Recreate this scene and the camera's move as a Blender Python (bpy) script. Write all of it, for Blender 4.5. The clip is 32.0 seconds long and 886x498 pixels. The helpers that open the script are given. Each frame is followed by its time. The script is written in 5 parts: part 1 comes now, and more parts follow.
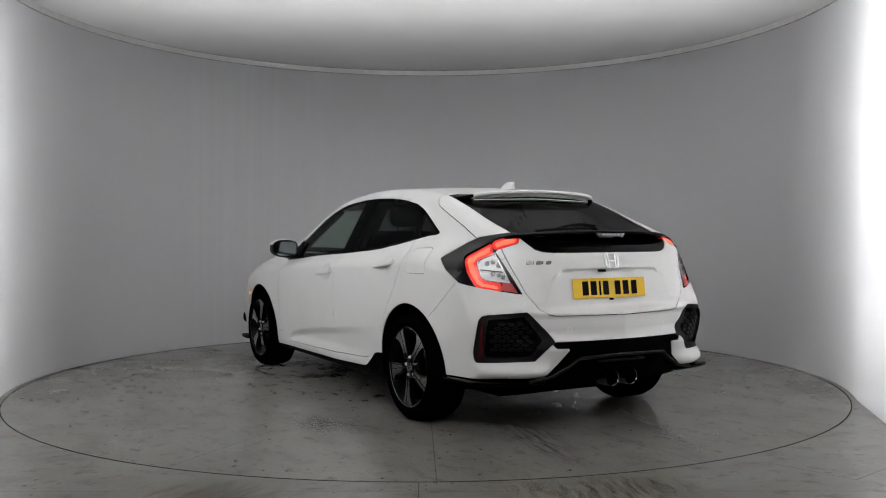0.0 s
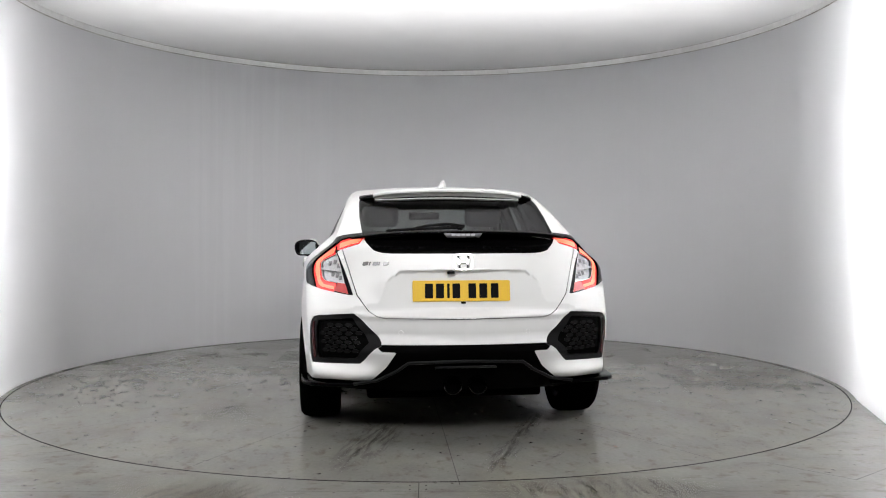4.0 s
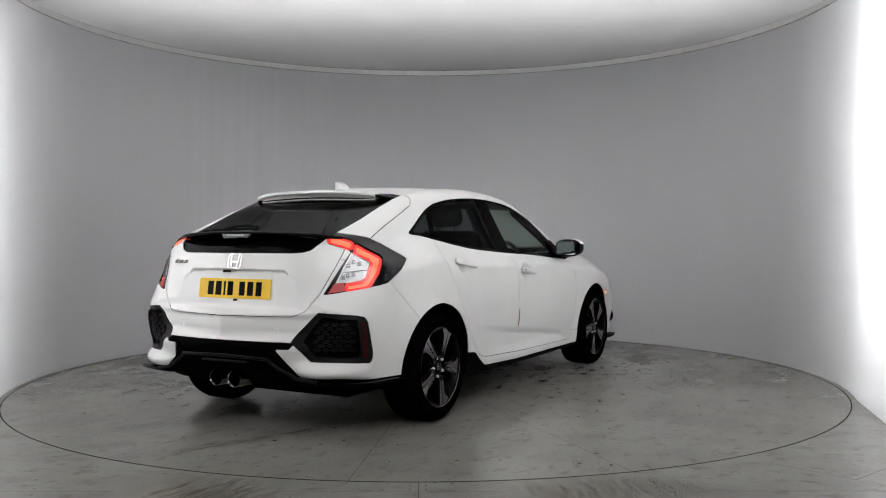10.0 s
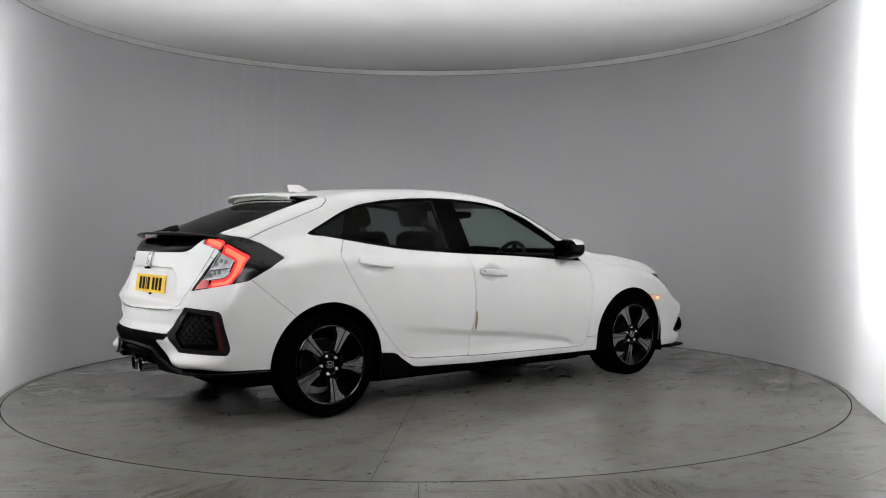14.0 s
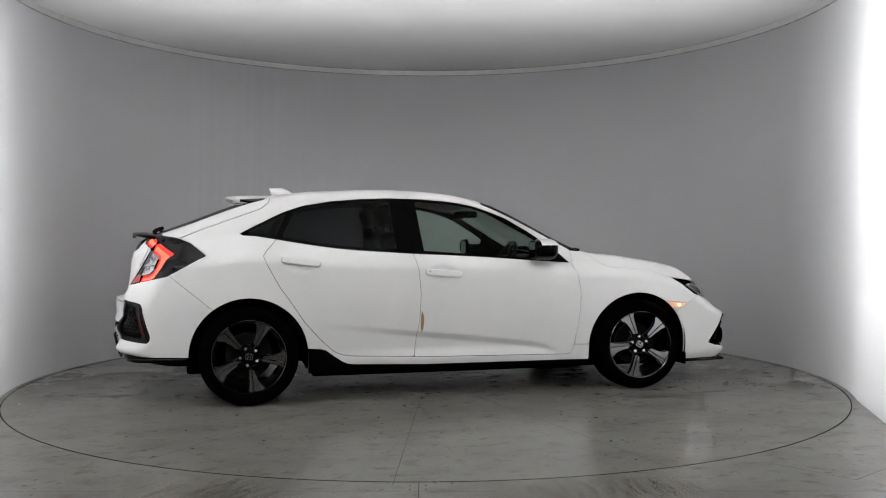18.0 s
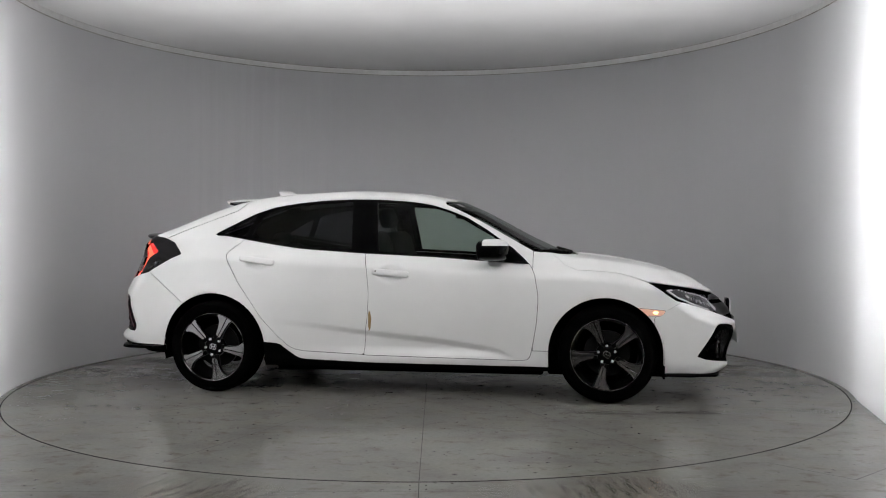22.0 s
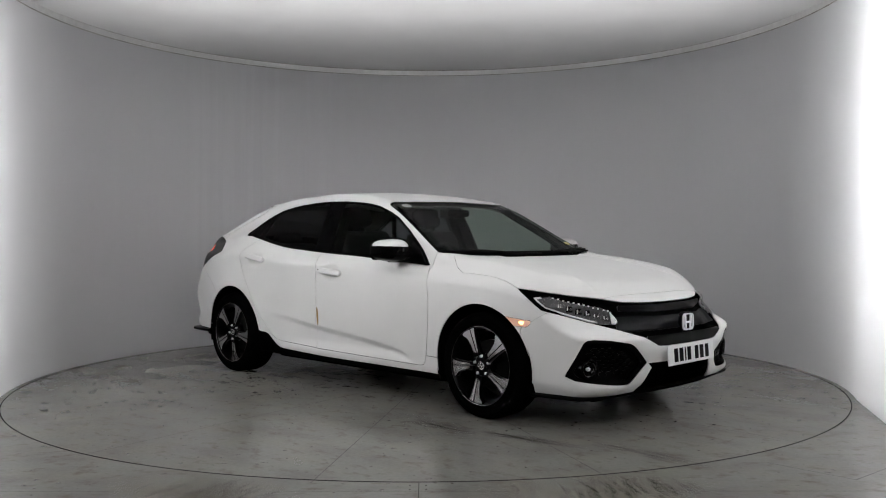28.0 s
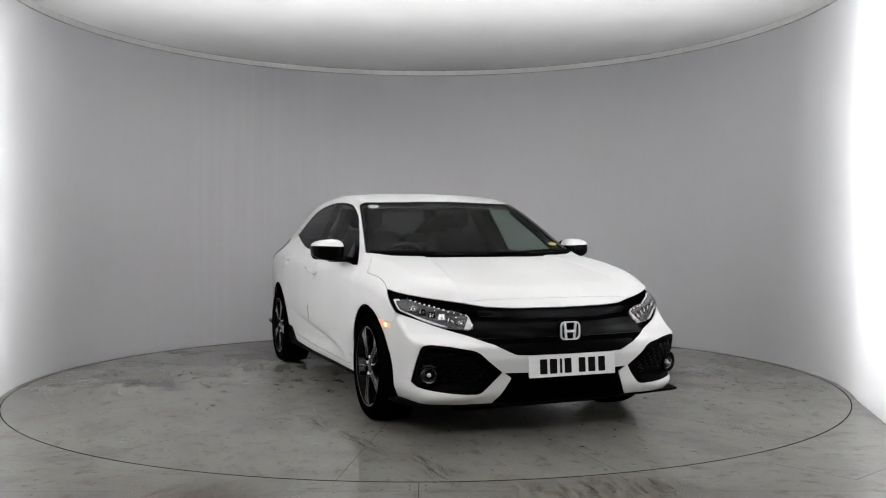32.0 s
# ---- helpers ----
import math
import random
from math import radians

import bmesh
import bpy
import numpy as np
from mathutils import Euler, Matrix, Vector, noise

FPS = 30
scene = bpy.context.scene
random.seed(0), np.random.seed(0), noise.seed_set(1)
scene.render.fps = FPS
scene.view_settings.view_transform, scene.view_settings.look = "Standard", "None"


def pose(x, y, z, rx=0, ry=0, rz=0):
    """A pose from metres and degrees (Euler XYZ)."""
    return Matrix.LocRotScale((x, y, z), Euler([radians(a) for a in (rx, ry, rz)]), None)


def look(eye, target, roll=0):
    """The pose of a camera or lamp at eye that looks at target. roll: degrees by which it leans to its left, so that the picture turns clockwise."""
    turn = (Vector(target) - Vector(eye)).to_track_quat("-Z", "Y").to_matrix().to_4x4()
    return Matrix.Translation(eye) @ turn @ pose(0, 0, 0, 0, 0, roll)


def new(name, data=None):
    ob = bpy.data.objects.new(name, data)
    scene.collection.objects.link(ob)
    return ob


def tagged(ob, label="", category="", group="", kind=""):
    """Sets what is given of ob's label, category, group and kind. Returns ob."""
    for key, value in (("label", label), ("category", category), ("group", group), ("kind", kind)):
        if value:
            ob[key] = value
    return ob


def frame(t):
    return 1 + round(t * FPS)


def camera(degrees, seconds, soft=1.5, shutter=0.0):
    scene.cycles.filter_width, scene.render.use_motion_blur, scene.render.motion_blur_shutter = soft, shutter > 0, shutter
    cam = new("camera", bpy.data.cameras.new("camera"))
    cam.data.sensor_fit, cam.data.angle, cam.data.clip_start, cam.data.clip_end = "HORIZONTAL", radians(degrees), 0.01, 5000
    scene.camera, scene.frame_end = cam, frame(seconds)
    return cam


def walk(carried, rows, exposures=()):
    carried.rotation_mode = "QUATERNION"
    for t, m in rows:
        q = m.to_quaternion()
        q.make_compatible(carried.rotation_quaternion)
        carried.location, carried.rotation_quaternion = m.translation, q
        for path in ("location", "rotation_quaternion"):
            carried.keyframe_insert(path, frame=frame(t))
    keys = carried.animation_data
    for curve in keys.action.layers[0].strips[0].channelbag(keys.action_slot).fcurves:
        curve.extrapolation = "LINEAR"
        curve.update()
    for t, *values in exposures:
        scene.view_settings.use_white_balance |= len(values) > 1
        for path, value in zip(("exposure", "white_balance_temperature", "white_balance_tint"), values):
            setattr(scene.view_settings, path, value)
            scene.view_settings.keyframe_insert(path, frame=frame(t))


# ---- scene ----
# ================= camera =================
cam = camera(52.523, 32.0, soft=1.1)
EYE = Vector((0.0, -6.858, 1.0815))
YAW, PITCH, ROLL = radians(1.0292), radians(-0.7967), -0.109
AIM = Vector((math.sin(YAW) * math.cos(PITCH), math.cos(YAW) * math.cos(PITCH), math.sin(PITCH)))
VIEW = look(EYE, EYE + AIM * 5, ROLL)
walk(cam, [(0.0, VIEW), (32.0, VIEW)],
     exposures=[(0.0, 0.03), (2.0, 0.37), (3.5, 0.82), (5.0, 0.95), (6.5, 0.90), (8.0, 0.67), (10.0, 0.34), (13.0, 0.25), (17.0, 0.12), (20.0, 0.07), (24.0, 0.08), (28.0, 0.08), (30.0, 0.14), (31.0, 0.26), (32.0, 0.56)])

# ================= world and lights =================
world = bpy.data.worlds.new("studio_dark")
scene.world = world
world.use_nodes = True
world.node_tree.nodes["Background"].inputs[0].default_value = (0.02, 0.02, 0.022, 1)
world.node_tree.nodes["Background"].inputs[1].default_value = 0.2


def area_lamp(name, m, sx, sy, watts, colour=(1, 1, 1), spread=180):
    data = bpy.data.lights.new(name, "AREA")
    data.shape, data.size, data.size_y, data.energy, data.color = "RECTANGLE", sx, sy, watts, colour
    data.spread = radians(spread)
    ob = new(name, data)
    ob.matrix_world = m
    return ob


WALL_C, WALL_R, WALL_H, TABLE_R = (0.014, -0.0585), 3.05, 2.845, 2.968
EDGE_C, BASE_R = (0.013, 0.053), 3.008
# lamps stand behind the stretched fabric of the ceiling and of the wall's two ends
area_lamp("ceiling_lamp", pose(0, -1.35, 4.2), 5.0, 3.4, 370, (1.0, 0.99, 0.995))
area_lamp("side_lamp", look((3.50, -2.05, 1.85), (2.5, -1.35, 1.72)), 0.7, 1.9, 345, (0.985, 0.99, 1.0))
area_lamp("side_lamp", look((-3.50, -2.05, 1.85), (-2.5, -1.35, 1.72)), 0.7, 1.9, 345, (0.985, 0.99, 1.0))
# unseen fill in the open front, added to brighten the car's near side
area_lamp("unseen_front_fill", look((0.0, -6.2, 3.3), (0.0, 0.2, 0.9)), 5.4, 1.2, 34, (1.0, 0.99, 0.995), 80)


# ================= materials =================
def material(name):
    m = bpy.data.materials.new(name)
    m.use_nodes = True
    nt = m.node_tree
    return m, nt, nt.nodes["Principled BSDF"]


def link(nt, a, b):
    nt.links.new(a, b)


def ramp(nt, fac, stops):
    r = nt.nodes.new("ShaderNodeValToRGB")
    while len(r.color_ramp.elements) < len(stops):
        r.color_ramp.elements.new(0.5)
    for e, (p, c) in zip(r.color_ramp.elements, stops):
        e.position = p
        e.color = (*c, 1) if len(c) == 3 else c
    link(nt, fac, r.inputs[0])
    return r.outputs[0]


def noise_tex(nt, scale, detail=4, rough=0.5, stretch=None, space="Object"):
    tc = nt.nodes.new("ShaderNodeTexCoord")
    n = nt.nodes.new("ShaderNodeTexNoise")
    n.inputs["Scale"].default_value, n.inputs["Detail"].default_value, n.inputs["Roughness"].default_value = scale, detail, rough
    src = tc.outputs[space]
    if stretch:
        mp = nt.nodes.new("ShaderNodeMapping")
        mp.inputs["Scale"].default_value = stretch
        link(nt, src, mp.inputs[0])
        src = mp.outputs[0]
    link(nt, src, n.inputs["Vector"])
    return n.outputs["Fac"]


def bump(nt, bsdf, fac, strength, distance=0.002):
    b = nt.nodes.new("ShaderNodeBump")
    b.inputs["Strength"].default_value, b.inputs["Distance"].default_value = strength, distance
    link(nt, fac, b.inputs["Height"])
    link(nt, b.outputs[0], bsdf.inputs["Normal"])


def mix(nt, fac, a, b, mode="MIX"):
    n = nt.nodes.new("ShaderNodeMix")
    n.data_type, n.blend_type = "RGBA", mode
    for sock, v in ((n.inputs[0], fac), (n.inputs[6], a), (n.inputs[7], b)):
        if isinstance(v, (int, float)):
            sock.default_value = v
        elif isinstance(v, tuple):
            sock.default_value = (*v, 1)
        else:
            link(nt, v, sock)
    return n.outputs[2]


def plain(name, colour, rough=0.5, metal=0.0, coat=0.0, grain=0.0, scale=60, vary=0.12, emission=None, power=0.0, spec=0.5):
    m, nt, b = material(name)
    f = noise_tex(nt, scale, 5, 0.6)
    lo = tuple(c * (1 - vary) for c in colour)
    hi = tuple(min(1, c * (1 + vary)) for c in colour)
    link(nt, ramp(nt, f, [(0.3, lo), (0.7, hi)]), b.inputs["Base Color"])
    b.inputs["Metallic"].default_value = metal
    big = noise_tex(nt, scale * 0.07, 3, 0.5)
    link(nt, ramp(nt, big, [(0.35, (rough * 0.85,) * 3), (0.65, (min(1, rough * 1.15),) * 3)]), b.inputs["Roughness"])
    b.inputs["Coat Weight"].default_value = coat
    b.inputs["Coat Roughness"].default_value = 0.04
    b.inputs["Specular IOR Level"].default_value = spec
    if grain:
        bump(nt, b, f, grain)
    if emission:
        b.inputs["Emission Color"].default_value = (*emission, 1)
        b.inputs["Emission Strength"].default_value = power
    return m


def car_paint():
    m, nt, b = material("white_car_paint")
    f = noise_tex(nt, 3.0, 4)
    link(nt, ramp(nt, f, [(0.3, (0.69, 0.69, 0.682)), (0.7, (0.725, 0.725, 0.716))]), b.inputs["Base Color"])
    b.inputs["Roughness"].default_value = 0.45
    b.inputs["Specular IOR Level"].default_value = 0.3
    b.inputs["Coat Weight"].default_value = 0.35
    b.inputs["Coat Roughness"].default_value = 0.10
    peel = noise_tex(nt, 260, 2)
    bump(nt, b, peel, 0.015, 0.001)
    return m


def glass(name, tint, gloss_rough=0.01):
    m = bpy.data.materials.new(name)
    m.use_nodes = True
    nt = m.node_tree
    nt.nodes.clear()
    out = nt.nodes.new("ShaderNodeOutputMaterial")
    tr = nt.nodes.new("ShaderNodeBsdfTransparent")
    tr.inputs[0].default_value = (*tint, 1)
    gl = nt.nodes.new("ShaderNodeBsdfGlossy")
    gl.inputs["Roughness"].default_value = gloss_rough
    lw = nt.nodes.new("ShaderNodeLayerWeight")
    lw.inputs[0].default_value = 0.5
    pw = nt.nodes.new("ShaderNodeMath")
    pw.operation = "POWER"
    pw.inputs[1].default_value = 5.0
    link(nt, lw.outputs["Facing"], pw.inputs[0])
    fr = nt.nodes.new("ShaderNodeMath")
    fr.operation = "MULTIPLY_ADD"
    fr.inputs[1].default_value, fr.inputs[2].default_value = 0.5, 0.010
    link(nt, pw.outputs[0], fr.inputs[0])
    mx = nt.nodes.new("ShaderNodeMixShader")
    link(nt, fr.outputs[0], mx.inputs[0])
    link(nt, tr.outputs[0], mx.inputs[1])
    link(nt, gl.outputs[0], mx.inputs[2])
    link(nt, mx.outputs[0], out.inputs[0])
    return m


def concrete(name, seed):
    """Sealed grey concrete: broad mottling, brownish flecks, fine grain and small dark specks under a worn polish."""
    m, nt, b = material(name)
    big = noise_tex(nt, 0.9 + 0.1 * seed, 4, 0.5)
    base = ramp(nt, big, [(0.3, (0.176, 0.172, 0.157)), (0.55, (0.208, 0.204, 0.187)), (0.75, (0.232, 0.228, 0.210))])
    streak = noise_tex(nt, 2.6, 5, 0.5, (1.0, 1.7, 1.0))
    base = mix(nt, ramp(nt, streak, [(0.46, (0, 0, 0)), (0.78, (0.6, 0.6, 0.6))]), base, (0.115, 0.109, 0.094))
    warmth = noise_tex(nt, 4.1, 4, 0.5)
    base = mix(nt, ramp(nt, warmth, [(0.43, (0, 0, 0)), (0.72, (0.7, 0.7, 0.7))]), base, (0.215, 0.201, 0.168))
    fleck = noise_tex(nt, 8.5, 5, 0.58, (1.0, 1.5, 1.0))
    base = mix(nt, ramp(nt, fleck, [(0.55, (0, 0, 0)), (0.72, (0.7, 0.7, 0.7))]), base, (0.110, 0.093, 0.060))
    fine = noise_tex(nt, 45, 3, 0.6)
    base = mix(nt, 0.16, base, ramp(nt, fine, [(0.3, (0.10, 0.10, 0.097)), (0.7, (0.25, 0.25, 0.243))]))
    speck = noise_tex(nt, 22, 2, 0.5)
    base = mix(nt, ramp(nt, speck, [(0.67, (0, 0, 0)), (0.74, (0.8, 0.8, 0.8))]), base, (0.060, 0.054, 0.044))
    link(nt, base, b.inputs["Base Color"])
    sheen = noise_tex(nt, 2.3, 5, 0.6)
    link(nt, ramp(nt, sheen, [(0.3, (0.16,) * 3), (0.7, (0.24,) * 3)]), b.inputs["Roughness"])
    b.inputs["Specular IOR Level"].default_value = 0.22
    bump(nt, b, noise_tex(nt, 12, 3, 0.5), 0.02, 0.001)
    return m


def stain(name, colour, strength, scale, stretch, rough=0.2):
    """A soft-edged smear: dense in the middle, broken up by streaks along its length, clear round it."""
    m, nt, b = material(name)
    grain = noise_tex(nt, scale, 3, 0.5, stretch)
    tc = nt.nodes.new("ShaderNodeTexCoord")
    mp = nt.nodes.new("ShaderNodeMapping")
    mp.inputs["Location"].default_value = (-1, -1, 0)
    mp.inputs["Scale"].default_value = (2, 2, 0)
    link(nt, tc.outputs["UV"], mp.inputs[0])
    gr = nt.nodes.new("ShaderNodeTexGradient")
    gr.gradient_type = "SPHERICAL"
    link(nt, mp.outputs[0], gr.inputs[0])
    soft = ramp(nt, gr.outputs[1], [(0.0, (0, 0, 0)), (0.55, (1, 1, 1))])
    streaks = ramp(nt, grain, [(0.40, (0, 0, 0)), (0.68, (strength,) * 3)])
    cover = mix(nt, 1.0, soft, streaks, "MULTIPLY")
    link(nt, ramp(nt, noise_tex(nt, scale * 2, 2, 0.5), [(0.3, tuple(c * 0.7 for c in colour)), (0.7, tuple(c * 1.3 for c in colour))]), b.inputs["Base Color"])
    b.inputs["Roughness"].default_value = rough
    b.inputs["Specular IOR Level"].default_value = 0.22
    link(nt, cover, b.inputs["Alpha"])
    return m


def wall_paint():
    m, nt, b = material("matte_grey_white_wall")
    big = noise_tex(nt, 0.7, 4, 0.55)
    base = ramp(nt, big, [(0.3, (0.748, 0.746, 0.765)), (0.7, (0.778, 0.776, 0.796))])
    fold_light_noise = noise_tex(nt, 1.4, 4, 0.6, (9.0, 9.0, 0.22))
    # light and shade of folds, put into colour on one stretch, faint elsewhere
    tc, sep = nt.nodes.new("ShaderNodeTexCoord"), nt.nodes.new("ShaderNodeSeparateXYZ")
    link(nt, tc.outputs["Object"], sep.inputs[0])
    span = nt.nodes.new("ShaderNodeMath")
    span.operation = "MULTIPLY_ADD"
    span.inputs[1].default_value, span.inputs[2].default_value = 1 / 3, 1.0
    link(nt, sep.outputs[0], span.inputs[0])
    stretch = ramp(nt, span.outputs[0], [(0.18, (0.22,) * 3), (0.28, (1, 1, 1)), (0.58, (1, 1, 1)), (0.72, (0.22,) * 3)])
    fold_light = mix(nt, 1.0, ramp(nt, fold_light_noise, [(0.50, (0, 0, 0)), (0.64, (0.45,) * 3)]), stretch, "MULTIPLY")
    base = mix(nt, fold_light, base, (0.83, 0.83, 0.85))
    fold_shade_noise = noise_tex(nt, 1.1, 4, 0.6, (11.0, 11.0, 0.16))
    fold_shade = mix(nt, 1.0, ramp(nt, fold_shade_noise, [(0.56, (0, 0, 0)), (0.68, (0.22,) * 3)]), stretch, "MULTIPLY")
    base = mix(nt, fold_shade, base, (0.66, 0.66, 0.68))
    link(nt, base, b.inputs["Base Color"])
    b.inputs["Roughness"].default_value = 0.75
    bump(nt, b, noise_tex(nt, 2.2, 3, 0.5, (2.0, 2.0, 0.4)), 0.25, 0.01)
    return m


def translucent(m, share, colour):
    """Let part of the light through a stretched fabric."""
    nt = m.node_tree
    b, out = nt.nodes["Principled BSDF"], nt.nodes["Material Output"]
    t = nt.nodes.new("ShaderNodeBsdfTranslucent")
    t.inputs[0].default_value = (*colour, 1)
    mx = nt.nodes.new("ShaderNodeMixShader")
    mx.inputs[0].default_value = share
    link(nt, b.outputs[0], mx.inputs[1])
    link(nt, t.outputs[0], mx.inputs[2])
    link(nt, mx.outputs[0], out.inputs[0])
    return m


PAINT = car_paint()
CONCRETE, CONCRETE2 = concrete("worn_concrete_turntable", 1), concrete("worn_concrete_floor", 2)
WALL = translucent(wall_paint(), 0.35, (0.8, 0.8, 0.8))
CEIL = translucent(plain("white_ceiling_fabric", (0.78, 0.78, 0.78), 0.8, scale=3, vary=0.03), 0.4, (0.85, 0.85, 0.85))
TRIMM = plain("white_plastic_trim", (0.86, 0.855, 0.85), 0.45, scale=20, vary=0.05)
GAP = plain("black_rubber_gap", (0.008, 0.008, 0.008), 0.9, spec=0.0)
JOINT = plain("dirty_floor_joint", (0.045, 0.043, 0.038), 0.8, scale=30, vary=0.5, spec=0.1)
SHADE_LINE = plain("shade_coloured_trim_line", (0.48, 0.46, 0.43), 0.8, scale=8, vary=0.4)
DARKROOM = plain("dark_studio_wall", (0.05, 0.05, 0.052), 0.9, scale=4)
BLACK = plain("black_textured_plastic", (0.0013, 0.0013, 0.0013), 0.6, grain=0.15, scale=300, spec=0.02)
GLOSS = plain("gloss_black_plastic", (0.0013, 0.0013, 0.0014), 0.15, scale=80, spec=0.045)
PILLAR = plain("black_window_frame_paint", (0.0013, 0.0013, 0.0014), 0.25, scale=80, spec=0.02)
VENTGREY = plain("dark_grey_vent_plastic", (0.008, 0.008, 0.0085), 0.5, grain=0.1, scale=300, spec=0.10)
MESHGREY = plain("grey_vent_mesh", (0.0065, 0.0065, 0.0068), 0.5, scale=200, spec=0.07)
SATIN = plain("satin_dark_grey_plastic", (0.009, 0.009, 0.0095), 0.4, scale=200, spec=0.10)
GRILLE = plain("satin_black_grille", (0.0017, 0.0017, 0.0019), 0.35, scale=150, spec=0.05)
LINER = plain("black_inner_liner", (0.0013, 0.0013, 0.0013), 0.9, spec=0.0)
RUBBER = plain("black_tyre_rubber", (0.0017, 0.0017, 0.0017), 0.9, grain=0.1, scale=120, spec=0.0)
CHROME = plain("polished_chrome", (0.75, 0.75, 0.76), 0.12, metal=1.0, scale=40, vary=0.03)
DARKCHROME = plain("dark_chrome", (0.18, 0.18, 0.185), 0.18, metal=1.0, scale=60, vary=0.1)
MACHINED = plain("machined_alloy_face", (0.30, 0.293, 0.296), 0.12, metal=1.0, scale=200, vary=0.06)
RIMBLACK = plain("gloss_black_rim_paint", (0.0013, 0.0013, 0.0014), 0.3, scale=50, spec=0.06)
STEEL = plain("brake_steel", (0.007, 0.007, 0.007), 0.6, metal=0.3, scale=100, spec=0.1)
CLEAR = glass("clear_green_glass", (0.65, 0.73, 0.68))
SCREENGLASS = glass("tinted_windscreen_glass", (0.44, 0.50, 0.465))
PRIVACY = glass("dark_privacy_glass", (0.16, 0.17, 0.18))
REARGLASS = glass("smoked_rear_glass", (0.16, 0.165, 0.17))
LENS = glass("clear_lamp_lens", (0.93, 0.93, 0.93))
RED_LIT = plain("glowing_red_lamp", (0.42, 0.03, 0.03), 0.25, coat=0.2, emission=(1.0, 0.040, 0.034), power=0.54)
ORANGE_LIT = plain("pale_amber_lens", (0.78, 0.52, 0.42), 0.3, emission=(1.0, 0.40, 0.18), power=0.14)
ORANGE_CORE = plain("glowing_amber_bulb", (0.9, 0.6, 0.3), 0.3, emission=(1.0, 0.55, 0.18), power=3.6)
GUIDE_LIT = plain("bright_red_light_guide", (0.6, 0.1, 0.05), 0.3, emission=(1.0, 0.14, 0.07), power=0.95)
RED_LOW = plain("dim_red_lamp", (0.35, 0.05, 0.05), 0.3, coat=0.1, emission=(1.0, 0.05, 0.05), power=0.07)
RED_DARK = plain("dark_red_reflector", (0.055, 0.004, 0.006), 0.25, coat=0.1)
LAMP_SILVER = plain("lamp_reflector_silver", (0.55, 0.55, 0.56), 0.3, metal=0.15, scale=90)
UNLIT = plain("unlit_lamp_cell", (0.22, 0.22, 0.225), 0.35, scale=60, vary=0.2)
SCRIPT = plain("satin_grey_lettering", (0.22, 0.22, 0.225), 0.25, metal=0.3, scale=60)
SATINCHROME = plain("satin_chrome", (0.55, 0.55, 0.56), 0.3, metal=0.8, scale=60, vary=0.05)
BRIGHT = plain("satin_silver_badge", (0.72, 0.72, 0.73), 0.3, metal=0.3, scale=60, vary=0.05)
LAMP_BOWL = plain("grey_lamp_bowl", (0.06, 0.06, 0.063), 0.3, metal=0.2, scale=60, vary=0.4)
SMOKED = plain("smoked_lamp_cover", (0.007, 0.007, 0.008), 0.2, scale=30, vary=0.3, spec=0.22)
YELLOW = plain("yellow_reflective_plate", (0.74, 0.46, 0.02), 0.45, scale=150, vary=0.05)
PLATEWHITE = plain("white_reflective_plate", (0.72, 0.72, 0.72), 0.45, scale=150, vary=0.04)
INK = plain("black_plate_print", (0.006, 0.006, 0.006), 0.6, spec=0.05)
CLOTH = plain("black_seat_cloth", (0.005, 0.005, 0.0054), 0.9, grain=0.2, scale=250, spec=0.08)
TRIMGREY = plain("grey_headliner_cloth", (0.13, 0.128, 0.122), 0.9, scale=120)
MIRROR = plain("mirror_glass", (0.30, 0.34, 0.35), 0.02, metal=1.0, vary=0.01)
RUST = plain("brown_rust_scab", (0.28, 0.19, 0.08), 0.8, scale=150, vary=0.35)
STICKER = plain("pale_round_sticker", (0.5, 0.52, 0.5), 0.6)
AMBER = plain("yellow_sticker", (0.42, 0.38, 0.14), 0.6)


# ================= mesh tools =================
def mesh_from(name, verts, faces, mat, smooth=True, normals=None):
    me = bpy.data.meshes.new(name)
    me.from_pydata([tuple(map(float, v)) for v in verts], [], [tuple(map(int, f)) for f in faces])
    me.materials.append(mat)
    if smooth:
        me.polygons.foreach_set("use_smooth", [True] * len(me.polygons))
    if normals is not None:
        me.normals_split_custom_set_from_vertices([tuple(map(float, n)) for n in normals])
    me.update()
    return me


def part(name, bm, mat, parent, label="", sharp=35):
    """Link a bmesh as one mesh object under a thing or a part."""
    me = bpy.data.meshes.new(name)
    bm.normal_update()
    for e in bm.edges:
        if len(e.link_faces) == 2 and e.calc_face_angle(0) > radians(sharp):
            e.smooth = False
    for f in bm.faces:
        f.smooth = True
    bm.to_mesh(me)
    bm.free()
    me.materials.append(mat)
    ob = new(name, me)
    if parent:
        ob.parent = parent
    if label:
        tagged(ob, label)
    return ob


def box_bm(x0, x1, y0, y1, z0, z1, bev=0.0, m=None):
    bm = bmesh.new()
    bmesh.ops.create_cube(bm, size=1)
    bmesh.ops.scale(bm, vec=(x1 - x0, y1 - y0, z1 - z0), verts=bm.verts)
    bmesh.ops.translate(bm, vec=((x0 + x1) / 2, (y0 + y1) / 2, (z0 + z1) / 2), verts=bm.verts)
    if bev:
        bmesh.ops.bevel(bm, geom=bm.edges[:], offset=bev, segments=3, affect="EDGES", profile=0.5)
    if m:
        bm.transform(m)
    return bm


